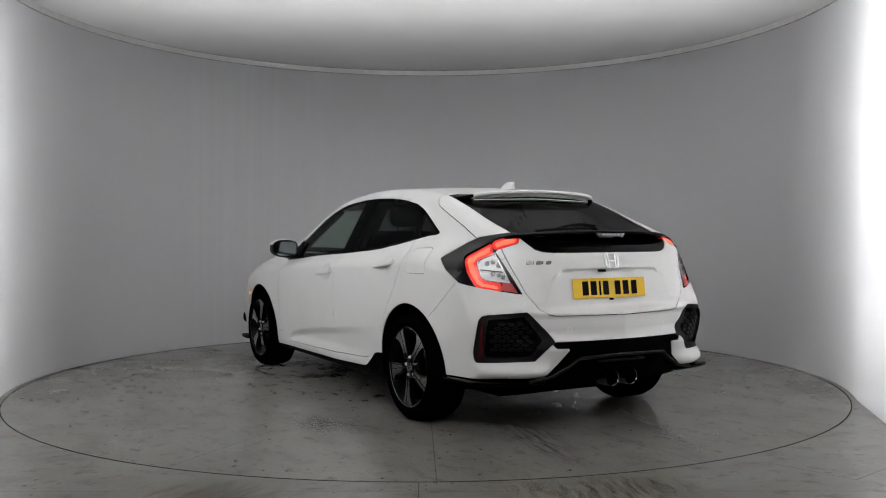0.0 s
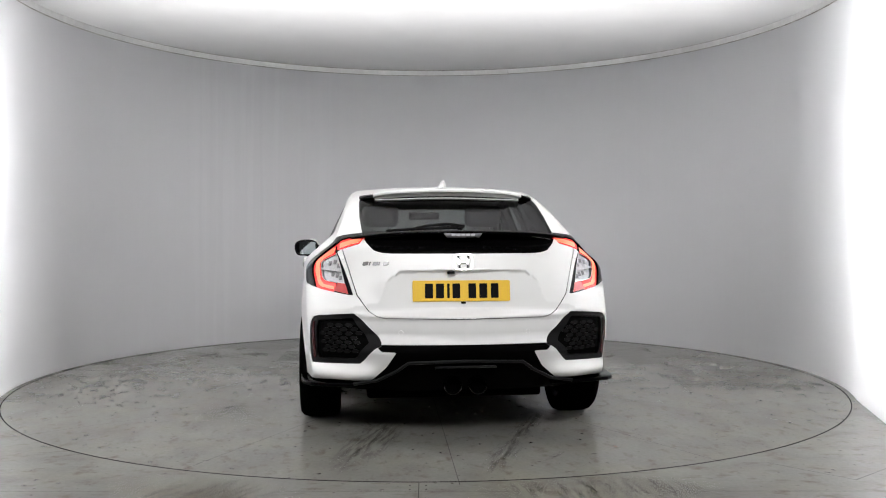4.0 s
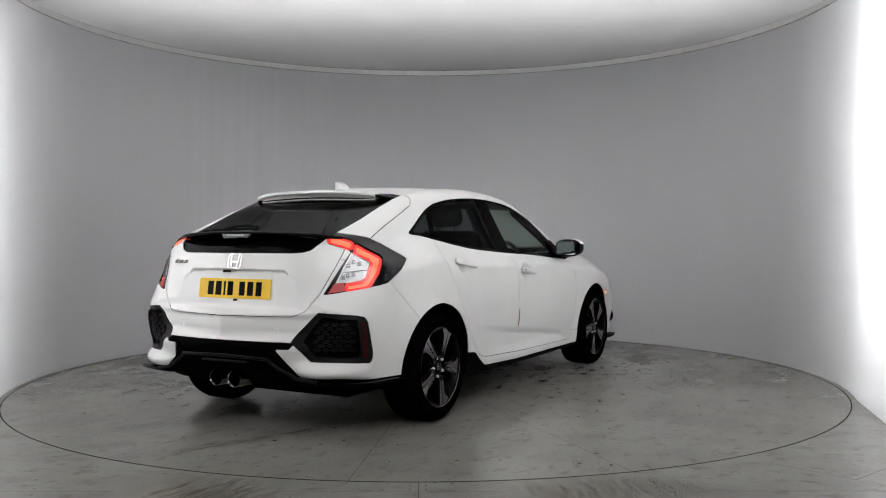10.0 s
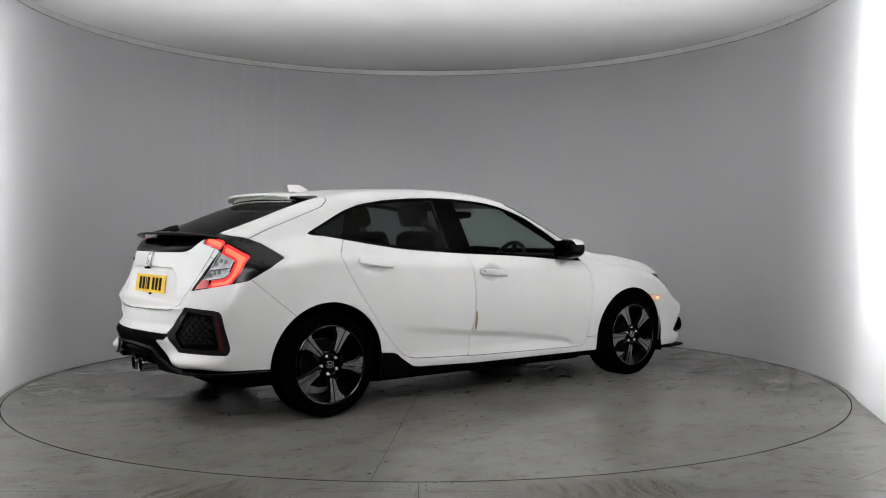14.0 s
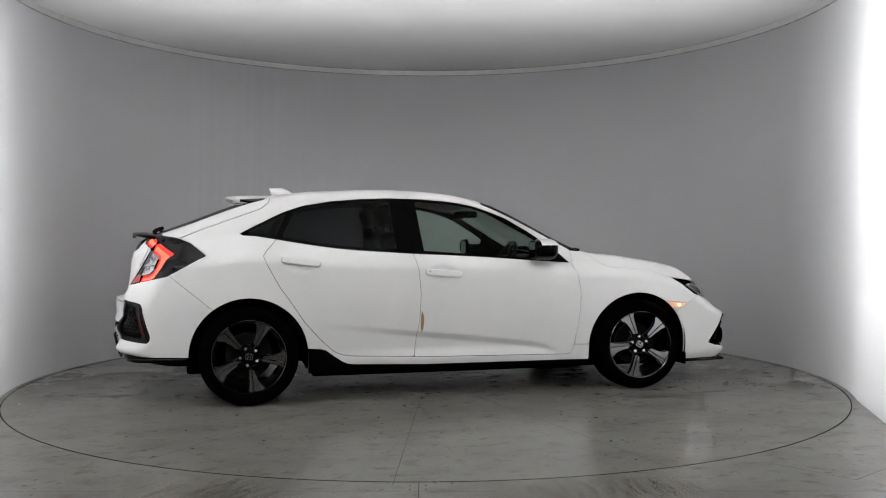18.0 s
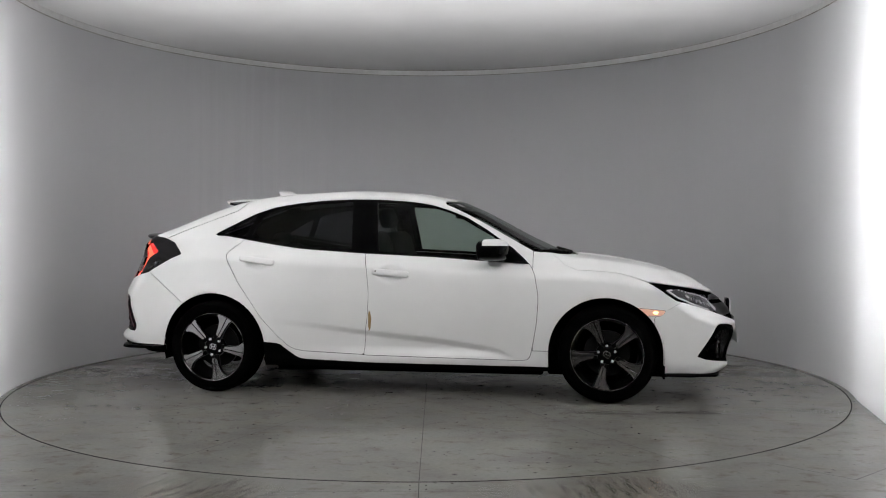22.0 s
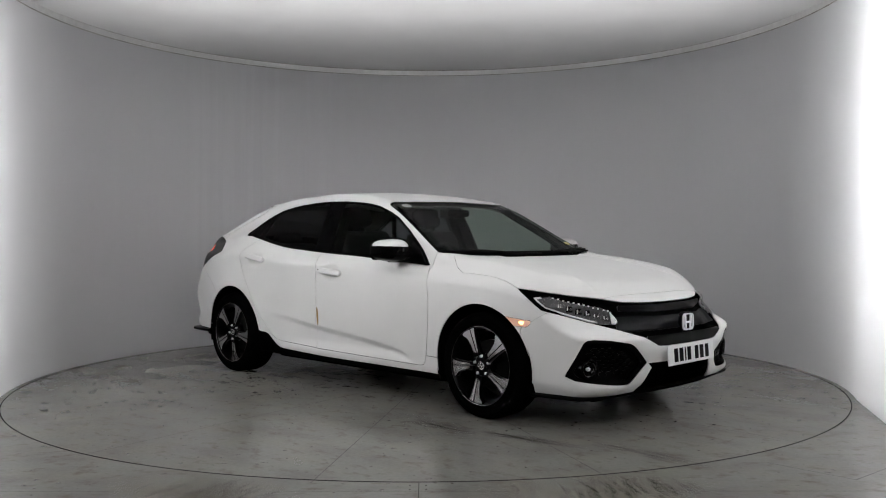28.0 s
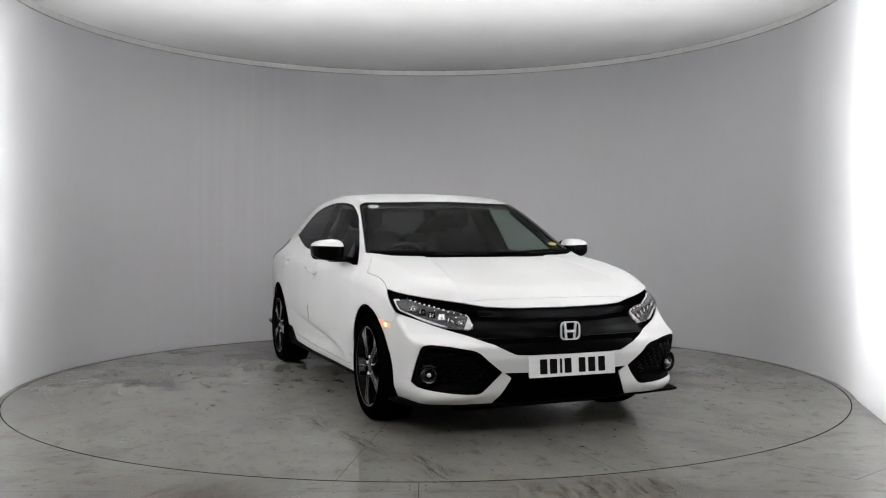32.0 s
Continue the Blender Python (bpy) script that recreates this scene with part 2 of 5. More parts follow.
def spin_bm(profile, steps=48, axis="y", closed=False):
    """Revolve (radius, along) points round the y axis."""
    bm = bmesh.new()
    rings = []
    for k in range(steps):
        a = 2 * math.pi * k / steps
        rings.append([bm.verts.new((r * math.cos(a), s, r * math.sin(a)) if axis == "y" else (r * math.cos(a), r * math.sin(a), s)) for r, s in profile])
    n = len(profile)
    for k in range(steps):
        a, b = rings[k], rings[(k + 1) % steps]
        for j in range(n if closed else n - 1):
            bm.faces.new((a[j], b[j], b[(j + 1) % n], a[(j + 1) % n]))
    bmesh.ops.recalc_face_normals(bm, faces=bm.faces)
    return bm


def prism_bm(poly, depth, bev=0.0, m=None, segs=2):
    """A flat outline in (x, y), thickened upwards in z."""
    bm = bmesh.new()
    f = bm.faces.new([bm.verts.new((x, y, 0)) for x, y in poly])
    up = bmesh.ops.extrude_face_region(bm, geom=[f])
    bmesh.ops.translate(bm, vec=(0, 0, depth), verts=[v for v in up["geom"] if isinstance(v, bmesh.types.BMVert)])
    bmesh.ops.recalc_face_normals(bm, faces=bm.faces)
    if bev:
        bmesh.ops.bevel(bm, geom=bm.edges[:], offset=bev, segments=segs, affect="EDGES", profile=0.5)
    if m:
        bm.transform(m)
    return bm


def tube_bm(points, radius, sides=8):
    bm = bmesh.new()
    pts = [Vector(p) for p in points]
    rings = []
    for i, p in enumerate(pts):
        d = (pts[min(i + 1, len(pts) - 1)] - pts[max(i - 1, 0)]).normalized()
        u = d.cross(Vector((0.13, 0.31, 0.94))).normalized()
        w = d.cross(u)
        r = radius[i] if isinstance(radius, (list, tuple)) else radius
        rings.append([bm.verts.new(p + (u * math.cos(a) + w * math.sin(a)) * r) for a in [2 * math.pi * k / sides for k in range(sides)]])
    for a, b in zip(rings, rings[1:]):
        for k in range(sides):
            bm.faces.new((a[k], a[(k + 1) % sides], b[(k + 1) % sides], b[k]))
    bm.faces.new(rings[0][::-1])
    bm.faces.new(rings[-1])
    bmesh.ops.recalc_face_normals(bm, faces=bm.faces)
    return bm


# ================= numeric tools for the car's skin =================
def curve(*pts):
    """A smooth (monotone cubic) function through (x, y) points, as a dense table."""
    xs, ys = np.array([p[0] for p in pts], float), np.array([p[1] for p in pts], float)
    d = np.diff(ys) / np.diff(xs)
    m = np.empty_like(ys)
    m[0], m[-1] = d[0], d[-1]
    for i in range(1, len(xs) - 1):
        m[i] = 0 if d[i - 1] * d[i] <= 0 else 2 * d[i - 1] * d[i] / (d[i - 1] + d[i])
    q = np.linspace(xs[0], xs[-1], 1500)
    i = np.clip(np.searchsorted(xs, q) - 1, 0, len(xs) - 2)
    h = xs[i + 1] - xs[i]
    t = (q - xs[i]) / h
    v = (2 * t**3 - 3 * t**2 + 1) * ys[i] + (t**3 - 2 * t**2 + t) * h * m[i] + (3 * t**2 - 2 * t**3) * ys[i + 1] + (t**3 - t**2) * h * m[i + 1]
    return lambda x: np.interp(x, q, v)


def smax(a, b, k):
    h = np.clip(0.5 + 0.5 * (a - b) / k, 0, 1)
    return b + (a - b) * h + k * h * (1 - h)


def smin(a, b, k):
    return -smax(-a, -b, k)


def step(x, a, b):
    t = np.clip((x - a) / (b - a), 0, 1)
    return t * t * (3 - 2 * t)


def poly_sd(p, poly):
    """Signed distance of points (n, 2) to an outline: negative inside."""
    poly = np.asarray(poly, float)
    d = np.full(len(p), 1e9)
    inside = np.zeros(len(p), bool)
    for a, b in zip(poly, np.roll(poly, -1, 0)):
        e, w = b - a, p - a
        t = np.clip((w @ e) / (e @ e), 0, 1)
        d = np.minimum(d, np.hypot(*(w - t[:, None] * e).T))
        c1, c2 = (a[1] <= p[:, 1]), (b[1] > p[:, 1])
        s = e[0] * w[:, 1] - e[1] * w[:, 0]
        inside ^= (c1 & c2 & (s > 0)) | (~c1 & ~c2 & (s < 0))
    return np.where(inside, -d, d)


def rounded(poly, n=3):
    """Cut an outline's corners n times (Chaikin)."""
    p = np.asarray(poly, float)
    for _ in range(n):
        q = np.roll(p, -1, 0)
        p = np.stack([0.75 * p + 0.25 * q, 0.25 * p + 0.75 * q], 1).reshape(-1, 2)
    return p


class Skin:
    """Triangles with vertex normals, that can be cut along a signed field."""

    def __init__(self, v, n, f):
        self.v, self.n, self.f = v, n, f

    def tidy(self):
        used = np.unique(self.f)
        if len(used) == 0:
            return Skin(np.zeros((0, 3)), np.zeros((0, 3)), np.zeros((0, 3), int))
        back = np.full(len(self.v), -1)
        back[used] = np.arange(len(used))
        return Skin(self.v[used], self.n[used], back[self.f])

    def cut(self, g):
        """(inside, outside) of the field g(v) < 0."""
        if len(self.f) == 0:
            return self, self
        val = g(self.v) if callable(g) else g
        val = np.where(np.abs(val) < 1e-6, 1e-6, val)
        neg = val < 0
        cnt = neg[self.f].sum(1)
        fin, fout, mixed = self.f[cnt == 3], self.f[cnt == 0], self.f[(cnt == 1) | (cnt == 2)]
        if len(mixed) == 0:
            return Skin(self.v, self.n, fin).tidy(), Skin(self.v, self.n, fout).tidy()
        lone_neg = neg[mixed].sum(1) == 1
        odd = np.where(lone_neg[:, None], neg[mixed], ~neg[mixed]).argmax(1)
        r = np.arange(len(mixed))
        a, b, c = mixed[r, odd], mixed[r, (odd + 1) % 3], mixed[r, (odd + 2) % 3]
        e = np.sort(np.concatenate([np.stack([a, b], 1), np.stack([a, c], 1)]), 1)
        ue, inv = np.unique(e, axis=0, return_inverse=True)
        inv = inv.ravel()
        t = (val[ue[:, 0]] / (val[ue[:, 0]] - val[ue[:, 1]]))[:, None]
        v = np.concatenate([self.v, self.v[ue[:, 0]] * (1 - t) + self.v[ue[:, 1]] * t])
        nn = self.n[ue[:, 0]] * (1 - t) + self.n[ue[:, 1]] * t
        n = np.concatenate([self.n, nn / np.maximum(np.linalg.norm(nn, axis=1, keepdims=True), 1e-9)])
        ab, ac = inv[: len(mixed)] + len(self.v), inv[len(mixed):] + len(self.v)
        tip = np.stack([a, ab, ac], 1)
        base = np.concatenate([np.stack([ab, b, c], 1), np.stack([ab, c, ac], 1)])
        bl = np.concatenate([lone_neg, lone_neg])
        fin = np.concatenate([fin, tip[lone_neg], base[~bl]])
        fout = np.concatenate([fout, tip[~lone_neg], base[bl]])
        return Skin(v, n, fin).tidy(), Skin(v, n, fout).tidy()

    def seam(self, g, gap=0.002):
        """Like cut, with a strip of the gap's width on each side left out."""
        val = g(self.v)
        inside, _ = self.cut(val + gap)
        _, outside = self.cut(val - gap)
        return inside, outside

    def refined(self):
        """Each triangle in four."""
        e = np.sort(np.concatenate([self.f[:, [0, 1]], self.f[:, [1, 2]], self.f[:, [2, 0]]]), 1)
        ue, inv = np.unique(e, axis=0, return_inverse=True)
        inv = inv.ravel().reshape(3, -1) + len(self.v)
        n = self.n[ue].sum(1)
        v = np.concatenate([self.v, self.v[ue].mean(1)])
        n = np.concatenate([self.n, n / np.maximum(np.linalg.norm(n, axis=1, keepdims=True), 1e-9)])
        a, b, c = self.f.T
        x, y, z = inv
        return Skin(v, n, np.concatenate([np.stack(q, 1) for q in ((a, x, z), (x, b, y), (z, y, c), (x, y, z))]))

    def moved(self, d):
        return Skin(self.v + self.n * (d if np.ndim(d) == 0 else d[:, None]), self.n, self.f)

    def flipped(self):
        k = np.array([1, -1, 1])
        return Skin(self.v * k, self.n * k, self.f[:, ::-1])

    def joined(self, other):
        return Skin(np.concatenate([self.v, other.v]), np.concatenate([self.n, other.n]), np.concatenate([self.f, other.f + len(self.v)]))

    def mirrored(self):
        """The half and its mirror image, sharing the vertices on the middle plane."""
        m = len(self.v)
        back = np.arange(m) + m
        on = np.abs(self.v[:, 1]) < 1e-5
        back[on] = np.arange(m)[on]
        k = np.array([1, -1, 1])
        return Skin(np.concatenate([self.v, self.v * k]), np.concatenate([self.n, self.n * k]), np.concatenate([self.f, back[self.f[:, ::-1]]])).tidy()

    def thick(self, d):
        """Close the sheet to a shell of thickness d, inwards."""
        e = np.concatenate([self.f[:, [0, 1]], self.f[:, [1, 2]], self.f[:, [2, 0]]])
        key = np.sort(e, 1)
        _, idx, cnt = np.unique(key, axis=0, return_index=True, return_counts=True)
        rim = e[idx[cnt == 1]]
        m = len(self.v)
        inner = self.v - self.n * d
        a, b = rim[:, 0], rim[:, 1]
        # rim strip has vertices of its own, so that its edge stays crisp
        ra = np.arange(len(rim)) * 4
        rv = np.stack([self.v[a], self.v[b], inner[b], inner[a]], 1).reshape(-1, 3)
        rn = np.cross(self.v[b] - self.v[a], -self.n[a])
        rn = np.repeat(rn / np.maximum(np.linalg.norm(rn, axis=1, keepdims=True), 1e-9), 4, 0) * -1
        o = 2 * m
        rf = np.concatenate([np.stack([o + ra + 1, o + ra, o + ra + 3], 1), np.stack([o + ra + 1, o + ra + 3, o + ra + 2], 1)])
        return Skin(np.concatenate([self.v, inner, rv]), np.concatenate([self.n, -self.n, -rn]), np.concatenate([self.f, self.f[:, ::-1] + m, rf]))


def skin_part(name, skin, mat, parent, label="", thick=0.006):
    if len(skin.f) == 0:
        return None
    s = skin.thick(thick) if thick else skin
    ob = new(name, mesh_from(name, s.v, s.f, mat, True, s.n))
    ob.parent = parent
    if label:
        tagged(ob, label)
    return ob


def both(name, skin, mat, parent, label="", thick=0.006):
    """One centred part out of its half."""
    return skin_part(name, skin.mirrored(), mat, parent, label, thick)


def pair(name, skin, mat, parent, label="", thick=0.006):
    """Two like parts, one on each flank."""
    return skin_part(name, skin, mat, parent, label, thick), skin_part(name, skin.flipped(), mat, parent, label, thick)


def surface_nets(f, lo, hi, h):
    """The zero surface of f over a box, as quads cut in triangles. The first layer in y straddles y = 0."""
    ax = [np.arange(lo[0], hi[0], h), np.arange(-h / 2, hi[1], h), np.arange(lo[2], hi[2], h)]
    val = f(ax[0][:, None, None], ax[1][None, :, None], ax[2][None, None, :])
    s = val < 0
    nx, ny, nz = (len(a) - 1 for a in ax)
    pos, cnt = np.zeros((nx, ny, nz, 3)), np.zeros((nx, ny, nz))
    corners = [(i, j, k) for i in (0, 1) for j in (0, 1) for k in (0, 1)]
    sl = lambda o: tuple(slice(o[a], o[a] + n) for a, n in enumerate((nx, ny, nz)))
    for c in corners:
        for axis in range(3):
            if c[axis] == 0:
                d = list(c)
                d[axis] = 1
                va, vb = val[sl(c)], val[sl(d)]
                cross = (va < 0) != (vb < 0)
                t = np.where(cross, va / np.where(cross, va - vb, 1), 0)
                for q in range(3):
                    pos[..., q] += cross * (c[q] + (t if q == axis else 0))
                cnt += cross
    act = cnt > 0
    index = np.full(act.shape, -1)
    index[act] = np.arange(act.sum())
    cell = np.argwhere(act)
    v = np.stack([ax[q][cell[:, q]] + h * pos[act][:, q] / cnt[act] for q in range(3)], 1)
    v[cell[:, 1] == 0, 1] = 0
    faces = []
    for axis in range(3):
        b, c = (axis + 1) % 3, (axis + 2) % 3
        n = [nx, ny, nz]
        a0 = [slice(1, n[0]), slice(1, n[1]), slice(1, n[2])]
        a0[axis] = slice(0, n[axis])
        a1 = list(a0)
        a1[axis] = slice(1, n[axis] + 1)
        s0, s1 = s[tuple(a0)], s[tuple(a1)]
        for sign in (True, False):
            at = np.argwhere((s0 == sign) & (s1 != sign))
            if len(at) == 0:
                continue
            at = at + np.array([0 if q == axis else 1 for q in range(3)])
            eb, ec = np.eye(3, dtype=int)[b], np.eye(3, dtype=int)[c]
            q = [index[tuple((at - o).T)] for o in (0 * eb, eb, eb + ec, ec)]
            q = np.stack(q if sign else q[::-1], 1)
            faces.append(q[(q >= 0).all(1)])
    q = np.concatenate(faces)
    return v, np.concatenate([q[:, [0, 1, 2]], q[:, [0, 2, 3]]])


# ================= the car's body as one smooth surface =================
# Car space: x forward, y to its left, z up; origin on the ground midway between the axles.
TOP = curve((-2.300, 0.9378), (-2.150, 1.0242), (-2.065, 1.0683), (-1.961, 1.1128), (-1.746, 1.1930), (-1.424, 1.3147), (-1.250, 1.3631), (-1.101, 1.3882), (-0.886, 1.4087), (-0.671, 1.4170), (-0.456, 1.4230), (-0.241, 1.4175), (-0.025, 1.4005), (0.190, 1.3649), (0.298, 1.3362), (0.406, 1.2928), (0.600, 1.1928), (0.773, 1.0981), (0.924, 1.0262), (1.020, 0.9805), (1.080, 0.9595), (1.150, 0.9486), (1.261, 0.9374), (1.534, 0.8957), (1.703, 0.8586), (1.916, 0.8006), (2.037, 0.7541), (2.146, 0.7005), (2.300, 0.5970))
CROWN = curve((-2.300, 0.1118), (-2.000, 0.1150), (-1.500, 0.1314), (-1.000, 0.1022), (-0.300, 0.0714), (0.300, 0.0674), (0.900, 0.0642), (1.100, 0.0213), (1.600, 0.0137), (2.000, 0.0171), (2.300, 0.0140))
BELT = curve((-2.400, 1.0335), (-1.800, 1.0467), (-1.600, 1.0546), (-1.420, 1.0924), (-1.360, 1.0955), (-1.306, 1.0890), (-1.184, 1.0667), (-0.970, 1.0298), (-0.780, 1.0040), (-0.655, 0.9925), (-0.277, 0.9671), (0.000, 0.9548), (0.365, 0.9326), (0.540, 0.9172), (0.848, 0.8948), (1.100, 0.8831), (1.350, 0.8623), (1.650, 0.7963), (1.900, 0.7255), (2.300, 0.6149))
PLAN = curve((-2.400, 0.6373), (-2.200, 0.7465), (-2.000, 0.8162), (-1.800, 0.8461), (-1.600, 0.8644), (-1.350, 0.8776), (-1.000, 0.8797), (-0.500, 0.8796), (0.000, 0.8757), (0.500, 0.8680), (1.000, 0.8660), (1.350, 0.8720), (1.550, 0.8610), (1.750, 0.8440), (1.950, 0.8207), (2.100, 0.7818), (2.300, 0.6806))
SECTION = curve((0.15, -0.075), (0.22, -0.042), (0.265, -0.030), (0.30, -0.027), (0.36, -0.022), (0.46, -0.012), (0.56, -0.004), (0.66, 0.0), (0.76, -0.002), (0.86, -0.007), (0.95, -0.014), (1.1, -0.03))
CREASE = curve((-1.2, 0.53), (-0.9, 0.517), (-0.733, 0.506), (-0.507, 0.482), (-0.244, 0.451), (0.096, 0.418), (0.40, 0.382), (0.629, 0.342), (0.743, 0.29), (1.1, 0.20))
SHOULDER = curve((-1.6, 0.95), (-1.2, 0.925), (-0.58, 0.890), (-0.24, 0.872), (0.10, 0.838), (0.36, 0.808), (0.74, 0.780), (1.1, 0.76))
CORNER = curve((0.10, -1.99), (0.30, -2.143), (0.45, -2.235), (0.53, -2.268), (0.60, -2.281), (0.67, -2.258), (0.75, -2.215), (0.85, -2.160), (0.95, -2.120), (1.02, -2.100), (1.10, -2.075), (1.2, -2.04))
NOSE = curve((0.100, 2.0622), (0.200, 2.1346), (0.260, 2.1722), (0.340, 2.1950), (0.400, 2.2186), (0.450, 2.2336), (0.500, 2.2345), (0.585, 2.2054), (0.640, 2.1572), (0.690, 2.0894), (0.730, 2.0332), (0.800, 1.9557), (0.900, 1.8298))
TAIL = curve((0.100, -1.9879), (0.200, -2.0901), (0.300, -2.1430), (0.360, -2.1824), (0.450, -2.2346), (0.530, -2.2678), (0.600, -2.2808), (0.645, -2.2791), (0.670, -2.2578), (0.700, -2.2000), (0.750, -2.1650), (0.850, -2.1443), (0.950, -2.1200), (1.020, -2.1004), (1.100, -2.0752), (1.200, -2.0393))

TUCK = curve((0.0, 0.035), (0.2, 0.062), (0.4, 0.082), (0.55, 0.060), (0.7, 0.012), (0.85, 0.0), (1.2, 0.0))


def flank(x, z):
    """Half width of the body at x and height z."""
    yb = PLAN(x) + SECTION(z)
    # lower door sculpt: a crease with a hollow under it
    between = step(x, -1.0, -0.15) * (1 - step(x, 0.76, 0.90))
    yb = yb - between * 0.023 * step(CREASE(x) - z, -0.006, 0.045) * step(z, 0.262, 0.345)
    # shoulder line at the door handles, above which the flank leans in
    yb = yb - 0.16 * smax(z - SHOULDER(x), 0 * z, 0.045) * step(x, -1.6, -1.2) * (1 - step(x, 0.8, 1.1))
    # finger hollows behind the door handles
    for hx, hz in ((-1.022, 0.918), (-0.078, 0.840)):
        yb = yb - 0.024 * np.exp(-(((x - hx) / 0.075) ** 2 + ((z - hz) / 0.055) ** 2) ** 2)
    # swollen wheel arches
    for cx, r0 in ((-1.349, 0.373), (1.338, 0.368)):
        r = np.sqrt((x - cx) ** 2 + (z - 0.315) ** 2)
        yb = yb + 0.007 * np.exp(-(((r - r0) / 0.07) ** 2))
    yg = 0.8085 + -0.0287 * np.abs(x + 0.3) ** 2 - 0.4933 * (z - 0.93) - 0.05 * np.maximum(z - 1.15, 0) ** 2
    ysh = 0.8085 + -0.0287 * np.abs(x + 0.3) ** 2 - 0.4933 * (BELT(x) - 0.93) + 1.15 * (BELT(x) - z)
    ysh = np.where(x > 0.9, ysh + 0.04 * step(x, 0.9, 1.4), ysh)
    return smin(yb, smax(yg, ysh, 0.012), 0.035)


def body(x, y, z):
    y = np.abs(y)
    zt = TOP(x) - CROWN(x) * y**2
    # raised bonnet sides with a crease
    hood = step(x, 0.95, 1.2)
    crease = 0.40 + 0.13 * (x - 1.0)
    zt = zt + hood * 0.011 * step(y, crease - 0.006, crease + 0.020) * (1 - step(y, 0.55, 0.80))
    side = y - flank(x, z)
    f = smax(side * 0.93, (z - zt) * 0.92, 0.05)
    xf = NOSE(z) - (0.34 + 0.10 * step(z, 0.52, 0.62)) * y**3 - 0.02 * y
    xf = xf - 0.06 * step(y, 0.18, 0.45) * step(z, 0.50, 0.57) * (1 - step(z, 0.64, 0.70))
    xf = xf + 0.060 * step(y, 0.40, 0.66) * np.exp(-(((z - 0.235) / 0.055) ** 2))
    f = smax(f, (x - xf) * 0.95, 0.055)
    corner = step(y, 0.44, 0.64)
    xr = TAIL(z) * (1 - corner) + CORNER(z) * corner + 0.4771 * y**3 + 0.01 * y - 0.100 * step(y, 0.36, 0.60) * np.exp(-(((z - 0.355) / 0.055) ** 2))
    xr = xr + TUCK(y) * step(z, 0.47, 0.58) * (1 - step(z, 0.640, 0.705))
    # number plate recess in the tailgate
    slope = 0.333 - (z - 0.90) * 1.45
    inset = step(slope - y, 0.0, 0.016) * step(0.905 - z, 0.0, 0.014) * step(z, 0.66, 0.70)
    xr = xr + inset * np.maximum(-2.108 - (0.848 - z) * 0.13 - xr, 0)
    f = smax(f, (xr - x) * 0.95, 0.05)
    return smax(f, 0.175 - z, 0.015)


# ================= the studio =================
def disc(name, r, z0, z1, mat, centre=(0, 0), steps=160, inner=0.0):
    prof = [(max(inner, 0.001), z1), (r - 0.004, z1), (r, z1 - 0.004), (r, z0), (max(inner, 0.001), z0)]
    bm = spin_bm(prof, steps, "z", closed=True)
    bmesh.ops.translate(bm, vec=(*centre, 0), verts=bm.verts)
    return part(name, bm, mat, None)


def wall_path(centre, radius, end, ends):
    """Plan of the curved wall: a round back, then straight flares towards the camera."""
    cx, cy = centre
    a0 = math.atan2(end[1] - cy, end[0] - cx)
    arc = [(cx + radius * math.cos(a), cy + radius * math.sin(a)) for a in np.linspace(a0, math.pi - a0, 121)]
    return list(ends) + arc + [(-x, y) for x, y in ends[::-1]]


def sweep_wall(name, path, z0, z1, thick, mat, inset=0.0, foot=None):
    """A wall along a plan line; foot: the line that its lower edge follows."""
    bm = bmesh.new()
    n = len(path)
    rows = []

    def sides(line, i):
        a, b = line[max(i - 1, 0)], line[min(i + 1, n - 1)]
        d = Vector((b[0] - a[0], b[1] - a[1])).normalized()
        o = Vector((d.y, -d.x))
        return Vector(line[i]) - o * inset, Vector(line[i]) + o * thick
    for i in range(n):
        q0, q1 = sides(path, i)
        f0, f1 = sides(foot or path, i)
        rows.append([bm.verts.new((q.x, q.y, z)) for q, z in ((f0, z0), (q0, z1), (q1, z1), (f1, z0))])
    for a, b in zip(rows, rows[1:]):
        for k in range(4):
            bm.faces.new((a[k], a[(k + 1) % 4], b[(k + 1) % 4], b[k]))
    bm.faces.new(rows[0])
    bm.faces.new(rows[-1][::-1])
    bmesh.ops.recalc_face_normals(bm, faces=bm.faces)
    return part(name, bm, mat, None)


